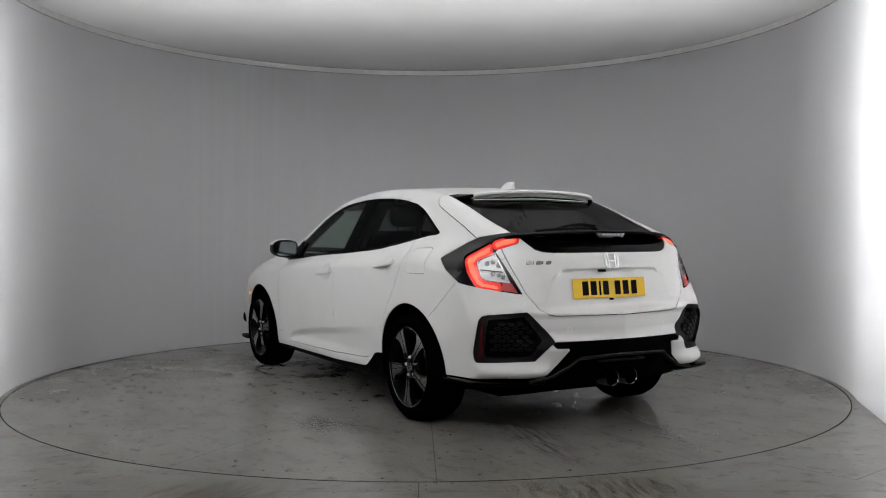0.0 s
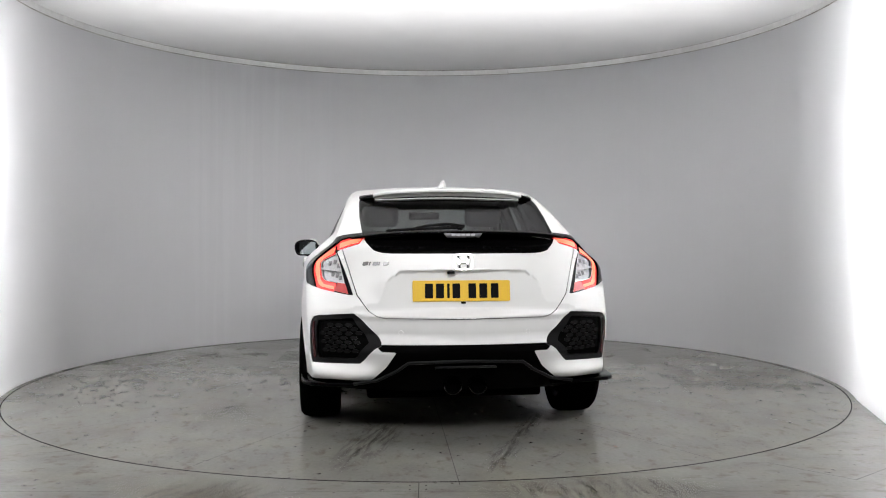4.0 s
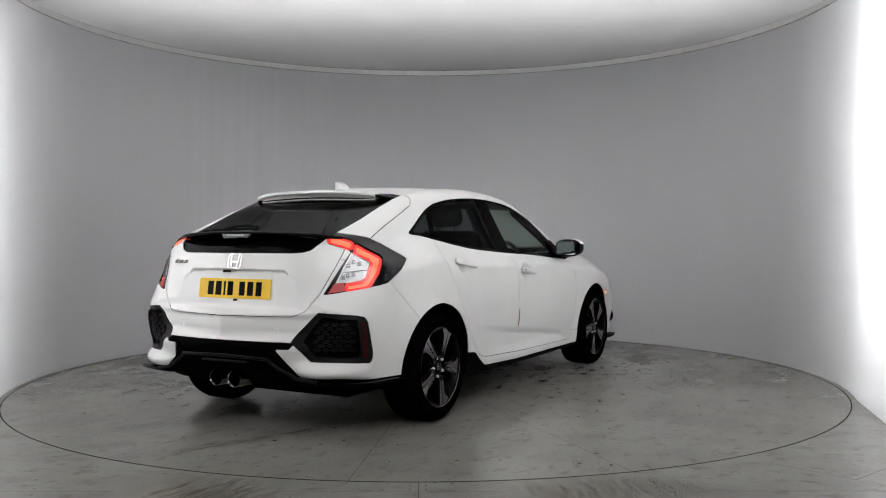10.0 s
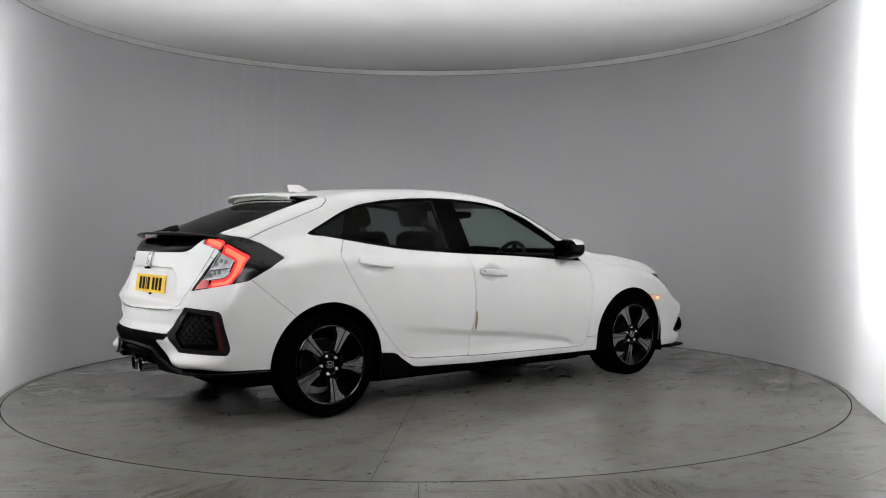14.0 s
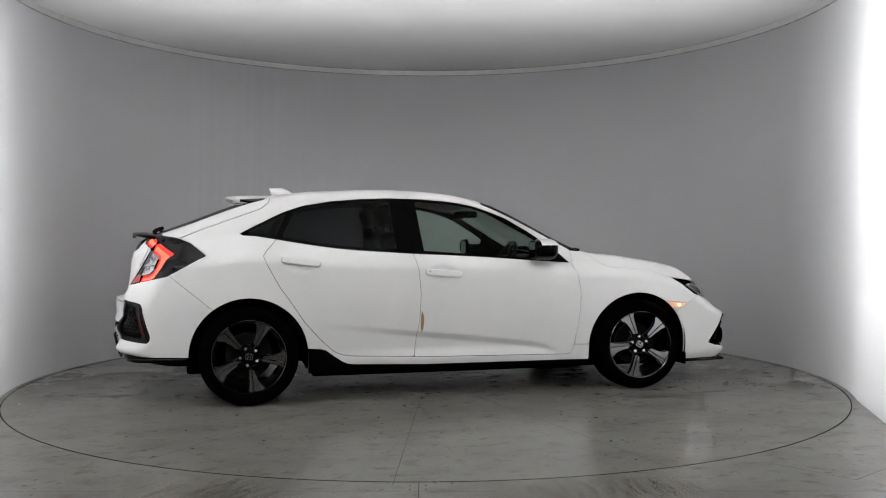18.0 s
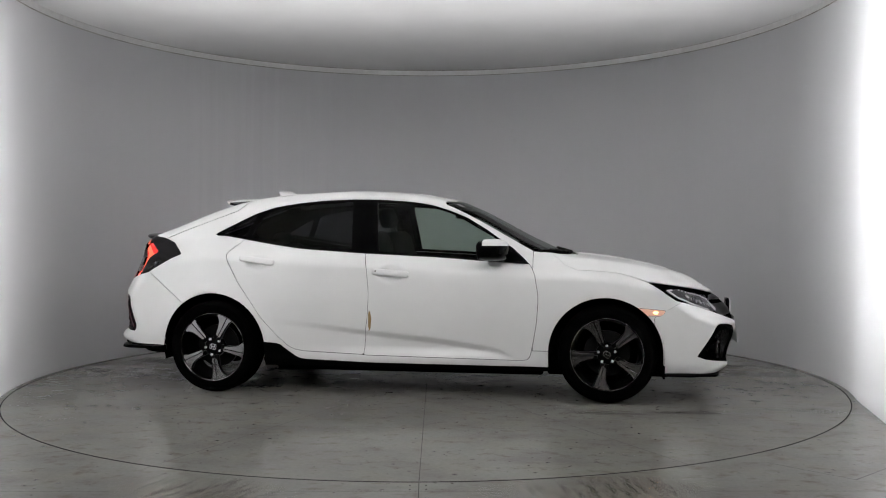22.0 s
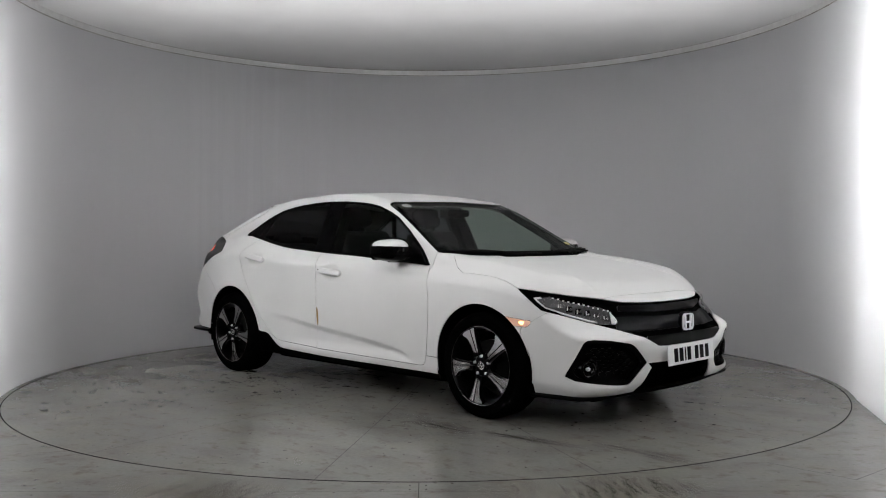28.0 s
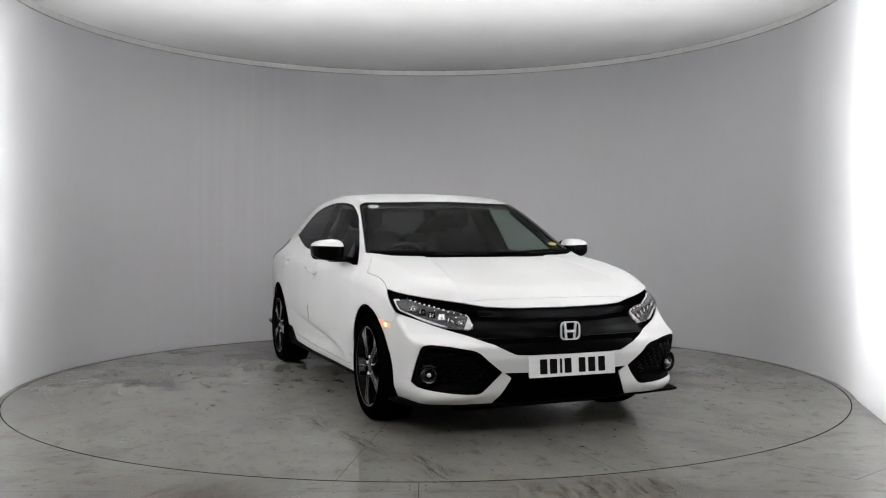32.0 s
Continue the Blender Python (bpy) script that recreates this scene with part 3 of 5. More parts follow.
def build_room():
    path = wall_path(WALL_C, WALL_R, (2.83, -1.08), [(2.40, -3.0), (2.64, -1.72)])
    foot = wall_path(EDGE_C, BASE_R, (2.825, -1.01), [(2.33, -3.0), (2.632, -1.767)])
    tagged(sweep_wall("wall_cyclorama", path, 0.0, WALL_H, 0.006, WALL, 0.0, foot), "curved matte light-grey studio wall wrapped round the turntable", "wall", kind="structure")
    # ceiling rim in lengths that butt end to end
    cuts = [0, 53, 103, len(path) - 1]
    rim = new("trim_ceiling_rim")
    tagged(rim, "white curved plastic trim between wall and ceiling", "trim", kind="structure")
    for a, b in zip(cuts, cuts[1:]):
        seg = [Vector(p) for p in path[a:b + 1]]
        seg[0] = seg[0].lerp(seg[1], 0.03)
        seg[-1] = seg[-1].lerp(seg[-2], 0.03)
        ob = sweep_wall("trim_length", [tuple(p) for p in seg], WALL_H - 0.003, WALL_H + 0.045, 0.05, TRIMM, 0.012)
        ob.parent = rim
    # shadow lines above and below the trim, put into two grey-brown strips
    tagged(sweep_wall("trim_shadow_gap", path, WALL_H + 0.045, WALL_H + 0.056, 0.05, SHADE_LINE, -0.012), "thin strip above the ceiling trim, coloured as its shadow gap", "trim", kind="structure")
    tagged(sweep_wall("trim_lower_shade_line", path, WALL_H - 0.010, WALL_H - 0.003, 0.05, SHADE_LINE, 0.006), "thin strip below the ceiling trim, coloured as its shadow line", "trim", kind="structure")
    tagged(disc("ceiling", 3.12, WALL_H + 0.056, WALL_H + 0.062, CEIL), "smooth white stretched ceiling", "ceiling", kind="structure")
    # floor
    tagged(disc("floor", 14.0, -0.06, 0.0, CONCRETE2, EDGE_C, inner=TABLE_R + 0.008), "worn grey concrete floor round the turntable", "floor", kind="structure")
    tagged(disc("turntable_gap", TABLE_R + 0.06, -0.20, -0.055, GAP), "dark gap round the turntable", "floor", kind="structure")
    bm = bmesh.new()
    for x0, y0, x1, y1 in ((-0.037, -2.932, -0.040, -5.0), (1.62, -2.62, 1.897, -2.932), (1.897, -2.932, 2.128, -2.744), (2.128, -2.744, 2.45, -2.52), (-2.2, -3.010, 2.2, -3.114)):
        a, b = Vector((x0, y0, 0.0012)), Vector((x1, y1, 0.0012))
        w = (b - a).normalized().cross(Vector((0, 0, 1))) * 0.0022
        bm.faces.new([bm.verts.new(p) for p in (a - w, b - w, b + w, a + w)])
    tagged(part("floor_joint", bm, JOINT, None), "thin dark joints in the concrete floor", "floor joint", kind="structure")
    for x in (-0.075, -0.005):
        for y in (-2.975, -3.035):
            ob = part("floor_bolt", spin_bm([(0.0005, 0.0022), (0.004, 0.0022), (0.005, 0.0008)], 10, "z"), JOINT, None)
            ob.location = (x, y, 0)
            tagged(ob, "small dark bolt head beside the floor joint", "bolt", group="floor bolts", kind="structure")
    # dark hall that closes the place behind the camera
    for nm, b in (("wall_hall_back", (-4.6, 4.6, -9.3, -9.2, 0, 4.6)), ("wall_hall_left", (-4.7, -4.6, -9.3, 4.4, 0, 4.6)), ("wall_hall_right", (4.6, 4.7, -9.3, 4.4, 0, 4.6)),
                  ("wall_hall_far", (-4.7, 4.7, 4.4, 4.5, 0, 4.6)), ("ceiling_hall", (-4.7, 4.7, -9.3, 4.5, 4.6, 4.7))):
        tagged(part(nm, box_bm(*b), DARKROOM, None), "plain dark wall of the hall behind the camera" if "wall" in nm else "plain dark hall ceiling", "wall" if "wall" in nm else "ceiling", kind="structure")
    # front edge of the ceiling, so that light stays inside
    t = new("turntable")
    tagged(t, "round concrete turntable with scuffs and tyre marks", "turntable")
    top = disc("platform", TABLE_R + 0.045, -0.05, -0.001, CONCRETE)
    top.parent = t
    # fourteen radial joints
    for k in range(14):
        a = radians(-28.2 + 360 / 14 * k)
        d = Vector((math.cos(a), math.sin(a), 0))
        w = Vector((-d.y, d.x, 0)) * 0.0018
        bm = bmesh.new()
        bm.faces.new([bm.verts.new(p + Vector((0, 0, 0.0012))) for p in (d * 0.25 - w, d * TABLE_R - w, d * TABLE_R + w, d * 0.25 + w)])
        part("joint", bm, JOINT, t)
    bm = spin_bm([(TABLE_R - 0.0032, 0.0006), (TABLE_R + 0.0036, 0.0006), (TABLE_R + 0.0036, -0.0008), (TABLE_R - 0.0032, -0.0008)], 180, "z", closed=True)
    bmesh.ops.translate(bm, vec=(*EDGE_C, 0), verts=bm.verts)
    tagged(part("trim_turntable_edge", bm, GAP, None), "thin dark seal round the edge of the turntable", "trim", kind="structure")
    return t


turntable = build_room()


# ================= the car =================
car = new("hatchback_car")
tagged(car, "white five-door hatchback with black trim, parked on the turntable", "car")


def body_skin():
    v, f = surface_nets(body, (-2.45, 0, 0.12), (2.40, 1.0, 1.50), 0.0130)
    e = 1e-4

    def grad(p):
        return np.stack([(body(*(p + d).T) - body(*(p - d).T)) / (2 * e) for d in np.eye(3) * e], 1)
    for _ in range(3):
        g = grad(v)
        v = v - g * (body(*v.T) / np.maximum((g * g).sum(1), 1e-6))[:, None]
        v[:, 1] = np.maximum(v[:, 1], 0)
    g = grad(np.maximum(v, [-9, 2e-4, -9]))
    n = g / np.linalg.norm(g, axis=1, keepdims=True)
    n[v[:, 1] < 1e-4, 1] = 0
    fn = np.cross(v[f[:, 1]] - v[f[:, 0]], v[f[:, 2]] - v[f[:, 0]])
    wrong = (fn * n[f[:, 0]]).sum(1) < 0
    f[wrong] = f[wrong][:, ::-1]
    return Skin(v, n, f)


def in_side(poly, ymin=0.5):
    return lambda v: np.maximum(poly_sd(v[:, [0, 2]], poly), ymin - v[:, 1])


def in_top(poly, zmin=0.6):
    return lambda v: np.maximum(poly_sd(v[:, [0, 1]], poly), zmin - v[:, 2])


def in_front(poly):
    return lambda v: np.maximum(poly_sd(np.stack([(v[:, 0] - v[:, 1]) * 0.7071, v[:, 2]], 1), poly), 1.5 - v[:, 0])


def in_rear(poly):
    return lambda v: np.maximum(poly_sd(np.stack([(v[:, 0] + v[:, 1]) * 0.7071, v[:, 2]], 1), poly), v[:, 0] + 1.5)


def grown(g, d):
    return lambda v: g(v) - d


DLO = [(-1.405, 1.102), (-1.38, 1.090), (-1.306, 1.086), (-1.184, 1.066), (-0.97, 1.030), (-0.78, 1.003), (-0.655, 0.991), (-0.277, 0.966), (0.0, 0.953), (0.174, 0.944), (0.365, 0.931), (0.54, 0.917), (0.848, 0.897),
       (0.80, 0.945), (0.735, 1.003), (0.648, 1.063), (0.560, 1.124), (0.413, 1.212), (0.30, 1.258), (0.178, 1.297), (0.08, 1.316), (-0.018, 1.328), (-0.214, 1.342), (-0.41, 1.345), (-0.606, 1.338), (-0.80, 1.322),
       (-0.99, 1.290), (-1.105, 1.252), (-1.19, 1.213), (-1.30, 1.157), (-1.39, 1.112)]
DOOR_F = [(-0.275, 1.05), (-0.271, 0.969), (-0.245, 0.864), (-0.231, 0.702), (-0.239, 0.551), (-0.256, 0.438), (-0.272, 0.281), (0.30, 0.271), (0.800, 0.264), (0.833, 0.270), (0.851, 0.290), (0.872, 0.377), (0.895, 0.51), (0.906, 0.642),
          (0.905, 0.70), (0.884, 0.831), (0.862, 0.875), (0.845, 0.899), (0.7, 1.02)]
DOOR_R = [(-1.15, 1.12), (-1.166, 1.065), (-1.241, 0.986), (-1.256, 0.960), (-1.242, 0.918), (-1.156, 0.760), (-1.070, 0.639), (-0.996, 0.526), (-0.883, 0.401), (-0.808, 0.333), (-0.76, 0.312), (-0.70, 0.301), (-0.62, 0.297),
          (-0.272, 0.284), (-0.256, 0.438), (-0.239, 0.551), (-0.231, 0.702), (-0.245, 0.864), (-0.271, 0.969), (-0.275, 1.05)]
SCREEN = [(0.30, -0.2), (0.30, 0.06), (0.300, 0.30), (0.28, 0.48), (0.25, 0.592), (0.262, 0.608), (0.45, 0.648), (0.70, 0.703), (0.875, 0.742), (0.92, 0.735), (0.97, 0.71), (1.04, 0.63), (1.10, 0.50), (1.135, 0.30), (1.15, 0.0), (1.15, -0.2)]
REARWIN = [(-1.26, -0.2), (-1.26, 0.50), (-1.30, 0.530), (-1.40, 0.538), (-1.65, 0.540), (-1.89, 0.530), (-1.99, 0.515), (-1.99, -0.2)]
HOOD = [(1.0, -0.2), (1.0, 0.62), (0.985, 0.70), (1.01, 0.735), (1.09, 0.785), (1.163, 0.816), (1.307, 0.818), (1.436, 0.814), (1.527, 0.818), (1.62, 0.832), (1.80, 0.79), (1.90, 0.68), (1.965, 0.54), (1.998, 0.32), (2.012, 0.08), (2.013, -0.2)]
BAND = [(0.545, 0.787), (0.605, 0.779), (0.738, 0.760), (0.873, 0.742), (1.02, 0.724), (1.141, 0.704), (1.272, 0.696), (1.42, 0.694), (1.70, 0.694), (1.70, 0.458), (1.40, 0.458), (1.344, 0.462), (1.25, 0.516), (1.109, 0.556), (0.944, 0.598),
        (0.788, 0.640), (0.670, 0.667), (0.628, 0.702)]
HEADLAMP = [(0.628, 0.738), (0.723, 0.748), (0.796, 0.726), (0.986, 0.690), (1.07, 0.655), (1.105, 0.612), (1.095, 0.592), (0.945, 0.606), (0.788, 0.649), (0.690, 0.680)]
HEX_F = [(0.885, 0.500), (0.905, 0.514), (0.942, 0.519), (1.039, 0.512), (1.16, 0.488), (1.19, 0.470), (1.273, 0.370), (1.172, 0.260), (1.15, 0.252), (1.022, 0.266), (0.84, 0.288), (0.79, 0.309), (0.80, 0.33)]
INTAKE = [(-0.2, 0.356), (0.372, 0.366), (0.340, 0.345), (0.326, 0.336), (0.350, 0.290), (0.375, 0.245), (0.40, 0.212), (0.41, 0.195), (0.60, 0.19), (0.60, 0.10), (-0.2, 0.10)]
SKIRT = [(-1.05, 0.362), (-0.979, 0.360), (-0.89, 0.352), (-0.86, 0.343), (-0.81, 0.305), (-0.75, 0.265), (-0.72, 0.252), (-0.678, 0.246), (-0.2, 0.230), (0.55, 0.226), (1.0, 0.225), (1.0, 0.1), (-1.05, 0.1)]
LAMP_R = [(-1.03, 1.098), (-0.97, 1.104), (-0.80, 1.078), (-0.72, 1.045), (-0.578, 0.966), (-0.572, 0.958), (-0.625, 0.900), (-0.72, 0.832), (-0.868, 0.803), (-1.07, 0.773), (-0.985, 0.898), (-0.91, 1.005), (-1.03, 1.043)]
RED_C = [(-0.893, 1.042), (-0.872, 1.050), (-0.745, 0.985), (-0.733, 0.968), (-0.765, 0.885), (-0.812, 0.820), (-0.84, 0.803), (-0.945, 0.787), (-0.965, 0.800), (-0.950, 0.838), (-0.870, 0.850), (-0.845, 0.868), (-0.815, 0.940), (-0.825, 0.955), (-0.905, 0.988)]
RED_T = [(-1.030, 1.084), (-1.000, 1.100), (-0.902, 1.066), (-0.887, 1.050), (-0.905, 1.012), (-0.925, 1.010), (-1.030, 1.046)]
CLEAR_L = [(-0.912, 0.996), (-0.826, 0.962), (-0.816, 0.945), (-0.845, 0.866), (-0.872, 0.846), (-1.005, 0.832)]
HEX_R = [(-1.10, 0.682), (-0.90, 0.668), (-0.865, 0.660), (-0.848, 0.640), (-0.812, 0.464), (-0.815, 0.43), (-0.832, 0.412), (-1.140, 0.422), (-1.240, 0.522)]
TAIL_BLACK = [(-0.3, 0.524), (0.469, 0.522), (0.436, 0.485), (0.36, 0.484), (0.412, 0.400), (0.487, 0.335), (0.70, 0.336), (0.86, 0.318), (1.2, 0.312), (1.2, 0.0), (-0.3, 0.0)]
TG_SEAM = [(-1.20, 1.60), (-1.203, 1.34), (-1.215, 1.31), (-1.262, 1.270), (-1.47, 1.193), (-1.63, 1.135), (-1.80, 1.065), (-2.5, 1.065), (-2.5, 1.6)]
TG_BACK = [(-0.3, 1.3), (0.60, 1.3), (0.64, 1.06), (0.633, 1.0), (0.561, 0.775), (0.50, 0.692), (0.455, 0.664), (0.415, 0.655), (-0.3, 0.653)]
SPOIL_BLACK = [(-0.3, 1.20), (0.53, 1.20), (0.535, 1.095), (0.507, 1.045), (0.471, 1.008), (0.43, 0.995), (0.38, 0.991), (-0.3, 0.990)]
SIGNAL = [(1.535, 0.622), (1.722, 0.605), (1.71, 0.585), (1.686, 0.568), (1.60, 0.571)]
FLAP = [(-1.30, 1.012), (-1.46, 1.018), (-1.478, 1.008), (-1.525, 0.885), (-1.515, 0.870), (-1.33, 0.868), (-1.315, 0.88), (-1.285, 1.0)]


def tailgate_field(v):
    a = poly_sd(v[:, [0, 2]], TG_SEAM)
    b = np.maximum(poly_sd(v[:, [1, 2]], TG_BACK), v[:, 0] + 1.80)
    return np.minimum(a, b)


def arch_field(v):
    out = np.full(len(v), 9.0)
    for cx, r in ((-1.349, 0.375), (1.338, 0.368)):
        dx, dz = v[:, 0] - cx, v[:, 2] - 0.317
        d = np.where(dz > 0, np.hypot(dx, dz), np.abs(dx)) - r
        out = np.minimum(out, d)
    return np.maximum(out, 0.45 - v[:, 1])


def build_body():
    s = body_skin()
    _, s = s.cut(lambda v: v[:, 2] - np.where(v[:, 0] < -1.65, 0.262, 0.198))
    _, s = s.cut(arch_field)
    # black shell added behind the panels to darken their gaps, open where the glass is
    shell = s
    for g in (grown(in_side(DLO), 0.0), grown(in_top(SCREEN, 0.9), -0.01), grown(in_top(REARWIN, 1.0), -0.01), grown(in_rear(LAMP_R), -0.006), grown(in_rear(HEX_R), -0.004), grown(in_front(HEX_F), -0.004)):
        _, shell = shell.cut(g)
    both("gap_darkening_shell", shell.moved(-0.016), LINER, car, "added black shell that darkens the panel gaps", 0)
    parts = {}
    parts["dlo"], s = s.cut(in_side(DLO))
    parts["screen"], s = s.cut(in_top(SCREEN, 0.9))
    parts["rearwin"], s = s.cut(in_top(REARWIN, 1.0))
    parts["lamp"], s = s.seam(in_rear(LAMP_R), 0.001)
    parts["band"], s = s.seam(in_front(BAND), 0.001)
    parts["hexf"], s = s.cut(in_front(HEX_F))
    parts["intake"], s = s.cut(lambda v: np.maximum(poly_sd(v[:, [1, 2]], INTAKE), 1.6 - v[:, 0]))
    parts["hexr"], s = s.cut(in_rear(HEX_R))
    parts["tailblack"], s = s.cut(lambda v: np.maximum(poly_sd(v[:, [1, 2]], TAIL_BLACK), v[:, 0] + 1.705))
    parts["skirt"], s = s.cut(in_side(SKIRT))
    parts["signal"], s = s.seam(in_side(SIGNAL), 0.001)
    parts["doorf"], s = s.seam(in_side(DOOR_F), 0.0018)
    parts["doorr"], s = s.seam(in_side(DOOR_R), 0.0018)
    parts["tailgate"], s = s.seam(tailgate_field, 0.0022)
    parts["hood"], s = s.seam(in_top(HOOD, 0.66), 0.0010)
    # bumpers
    parts["fbumper"], s = s.seam(lambda v: np.maximum(1.0 - v[:, 0], np.where(v[:, 2] > 0.56, 1.735 + (v[:, 2] - 0.61) * 1.8, 1.65) - v[:, 0]), 0.0018)
    parts["rbumper"], s = s.seam(lambda v: np.maximum(v[:, 0] + 1.3, np.maximum(v[:, 2] - (0.632 - (v[:, 0] + 1.588) * 0.82), v[:, 0] + 1.50)), 0.0018)
    parts["fender"], s = s.seam(lambda v: np.maximum(0.868 - v[:, 0], np.maximum(v[:, 2] - 1.2, 0.33 - v[:, 2])), 0.0018)
    parts["shell"] = s
    pair("side_skirt", parts["skirt"].moved(0.004), BLACK, car, "black plastic side skirt", 0.012)
    flap, right = s.seam(in_side(FLAP), 0.0012)
    left_side = Skin(right.v, right.n, right.f)
    parts["flap"] = flap
    skin_part("body_shell", left_side.joined(parts["shell"].flipped()), PAINT, car, "white painted roof, pillars, sills and rear quarters")
    pair("front_fender", parts["fender"], PAINT, car, "white front fender over the wheel")
    skin_part("fuel_flap", flap, PAINT, car, "white fuel filler flap")
    fb_blade, fb = parts["fbumper"].cut(lambda v: np.maximum(v[:, 2] - 0.362, np.maximum(0.28 - v[:, 1], v[:, 1] - 0.66)))
    pair("bumper_blade", fb_blade, PAINT, car, "white blade under the front vent")
    both("front_bumper", fb, PAINT, car, "white front bumper with hexagonal vents")
    rb_blade, rb = parts["rbumper"].cut(lambda v: np.maximum(v[:, 2] - 0.50, np.maximum(0.34 - v[:, 1], v[:, 1] - 0.62)))
    pair("bumper_blade", rb_blade, PAINT, car, "white blade under the rear vent")
    both("rear_bumper", rb, PAINT, car, "white rear bumper with hexagonal vents")
    both("bonnet", parts["hood"], PAINT, car, "white bonnet with two creases")
    return parts


P = build_body()
fd = pair("front_door", P["doorf"], PAINT, car, "white front door with a chipped rear edge")
rd = pair("rear_door", P["doorr"], PAINT, car, "white rear door")
tg, black = P["tailgate"].cut(lambda v: -np.maximum(poly_sd(v[:, [1, 2]], SPOIL_BLACK), v[:, 0] + 1.93))
tg_pillar, tg = tg.cut(lambda v: -1.88 - v[:, 0])
tailgate = both("tailgate", tg, PAINT, car, "white tailgate with smoked window")
pair("tailgate_pillar", tg_pillar, PAINT, tailgate, "white window pillar of the tailgate")
both("gloss_panel", black.moved(-0.006), GLOSS, tailgate, "gloss black panel under the rear wing", 0.004)

# glass
both("windscreen", P["screen"].moved(-0.004), SCREENGLASS, car, "clear windscreen with a dark border", 0)
both("rear_window", P["rearwin"].moved(-0.003), REARGLASS, tailgate, "smoked rear window", 0)


def split_side_glass():
    d = P["dlo"].moved(-0.003)
    inset = lambda v: poly_sd(v[:, [0, 2]], DLO)
    fr = lambda v: np.maximum(np.maximum(inset(v) + 0.015, (-0.192 + (1.0 - v[:, 2]) * 0.10) - v[:, 0]), v[:, 0] - (0.68 - (v[:, 2] - 0.93) * 0.0))
    rr = lambda v: np.maximum(np.maximum(inset(v) + 0.020, v[:, 0] - (-0.375 + (1.0 - v[:, 2]) * 0.10)), (-1.135 + (v[:, 2] - 1.07) * 0.5) - v[:, 0])
    qr = lambda v: np.maximum(inset(v) + 0.018, v[:, 0] - (-1.185 + (v[:, 2] - 1.07) * 0.5))
    a, d = d.cut(fr)
    b, d = d.cut(rr)
    c, d = d.cut(qr)
    return a, b, c, d


ga, gb, gc, gframe = split_side_glass()
for o, sk in zip(fd, (ga, ga.flipped())):
    skin_part("window", sk, CLEAR, o, "clear greenish door glass", 0)
for o, sk in zip(rd, (gb, gb.flipped())):
    skin_part("window", sk, PRIVACY, o, "dark privacy door glass", 0)
pair("quarter_window", gc, PRIVACY, car, "small dark rear quarter glass", 0)
pair("window_frame", gframe, PILLAR, car, "gloss black window surround and pillars", 0.01)


def cells_on(skin, rows, size, name, mat, parent, flip, q_sign=-1, depth=0.01):
    """Small square cells set on a skin at (q, z)."""
    sq = (skin.v[:, 0] + q_sign * skin.v[:, 1]) * 0.7071
    for q, z in rows:
        i = np.argmin((sq - q) ** 2 + (skin.v[:, 2] - z) ** 2)
        p, n = Vector(skin.v[i]), Vector(skin.n[i])
        if flip:
            p.y, n.y = -p.y, -n.y
        x = Vector((0.7071, 0.7071 * q_sign * (-1 if flip else 1), 0))
        x = (x - n * n.dot(x)).normalized()
        m = Matrix.Translation(p) @ Matrix((x, n.cross(x), n)).transposed().to_4x4()
        w, h = size
        part(name, prism_bm([(-w, -h), (w, -h), (w * 0.8, h), (-w * 0.8, h)], depth, 0.002, m, 1), mat, parent)


# lamps
def rear_lamps():
    base = P["lamp"].refined().refined()
    for flip in (False, True):
        q = (lambda s: s.flipped()) if flip else (lambda s: s)
        red, rest = base.cut(in_rear(RED_C))
        top, rest = rest.cut(in_rear(RED_T))
        clear, rest = rest.cut(in_rear(CLEAR_L))
        lamp = skin_part("tail_lamp", q(rest.moved(-0.001)), SMOKED, car, "wraparound tail lamp with glowing red bands in smoked housing", 0.026)
        skin_part("lamp_housing", q(base.moved(-0.032)), LINER, lamp, "black back of the lamp housing", 0.004)
        skin_part("red_band", q(red.moved(-0.014)), RED_LIT, lamp, "glowing red light band", 0.006)
        skin_part("red_upper_band", q(top.moved(-0.010)), RED_LIT, lamp, "glowing red upper light band", 0.006)
        for nm, poly, t in (("light_guide", RED_C, 0.0185), ("upper_light_guide", RED_T, 0.0165)):
            core, _ = base.cut(lambda v: in_rear(poly)(v) + t)
            skin_part(nm, q(core.moved(-0.0115 if nm == "light_guide" else -0.0075)), GUIDE_LIT, lamp, "bright red light guide", 0.003)
        skin_part("clear_insert", q(clear.moved(-0.016)), LAMP_SILVER, lamp, "pale silver reflector behind clear lens", 0.004)
        edge, _ = clear.cut(lambda v: -0.006 - in_rear(CLEAR_L)(v))
        skin_part("insert_frame", q(edge.moved(-0.004)), BRIGHT, lamp, "pale silver frame", 0.012)
        bar, _ = clear.cut(lambda v: np.abs(v[:, 2] - 0.905 - 0.10 * ((v[:, 0] + v[:, 1]) * 0.7071 + 0.9)) - 0.006)
        skin_part("insert_bar", q(bar.moved(-0.004)), LAMP_SILVER, lamp, "pale silver bar", 0.012)
        cells_on(clear.moved(-0.016), [(-0.900, 0.945), (-0.870, 0.935), (-0.93, 0.925), (-0.935, 0.872), (-0.905, 0.880), (-0.96, 0.862)], (0.011, 0.012), "reflector_cell", UNLIT, lamp, flip, 1, 0.005)
        skin_part("clear_cover", q(clear.moved(-0.001)), LENS, lamp, "clear lens", 0)
        low, _ = base.cut(in_rear([(-0.960, 0.838), (-0.955, 0.795), (-1.045, 0.781), (-1.008, 0.832)]))
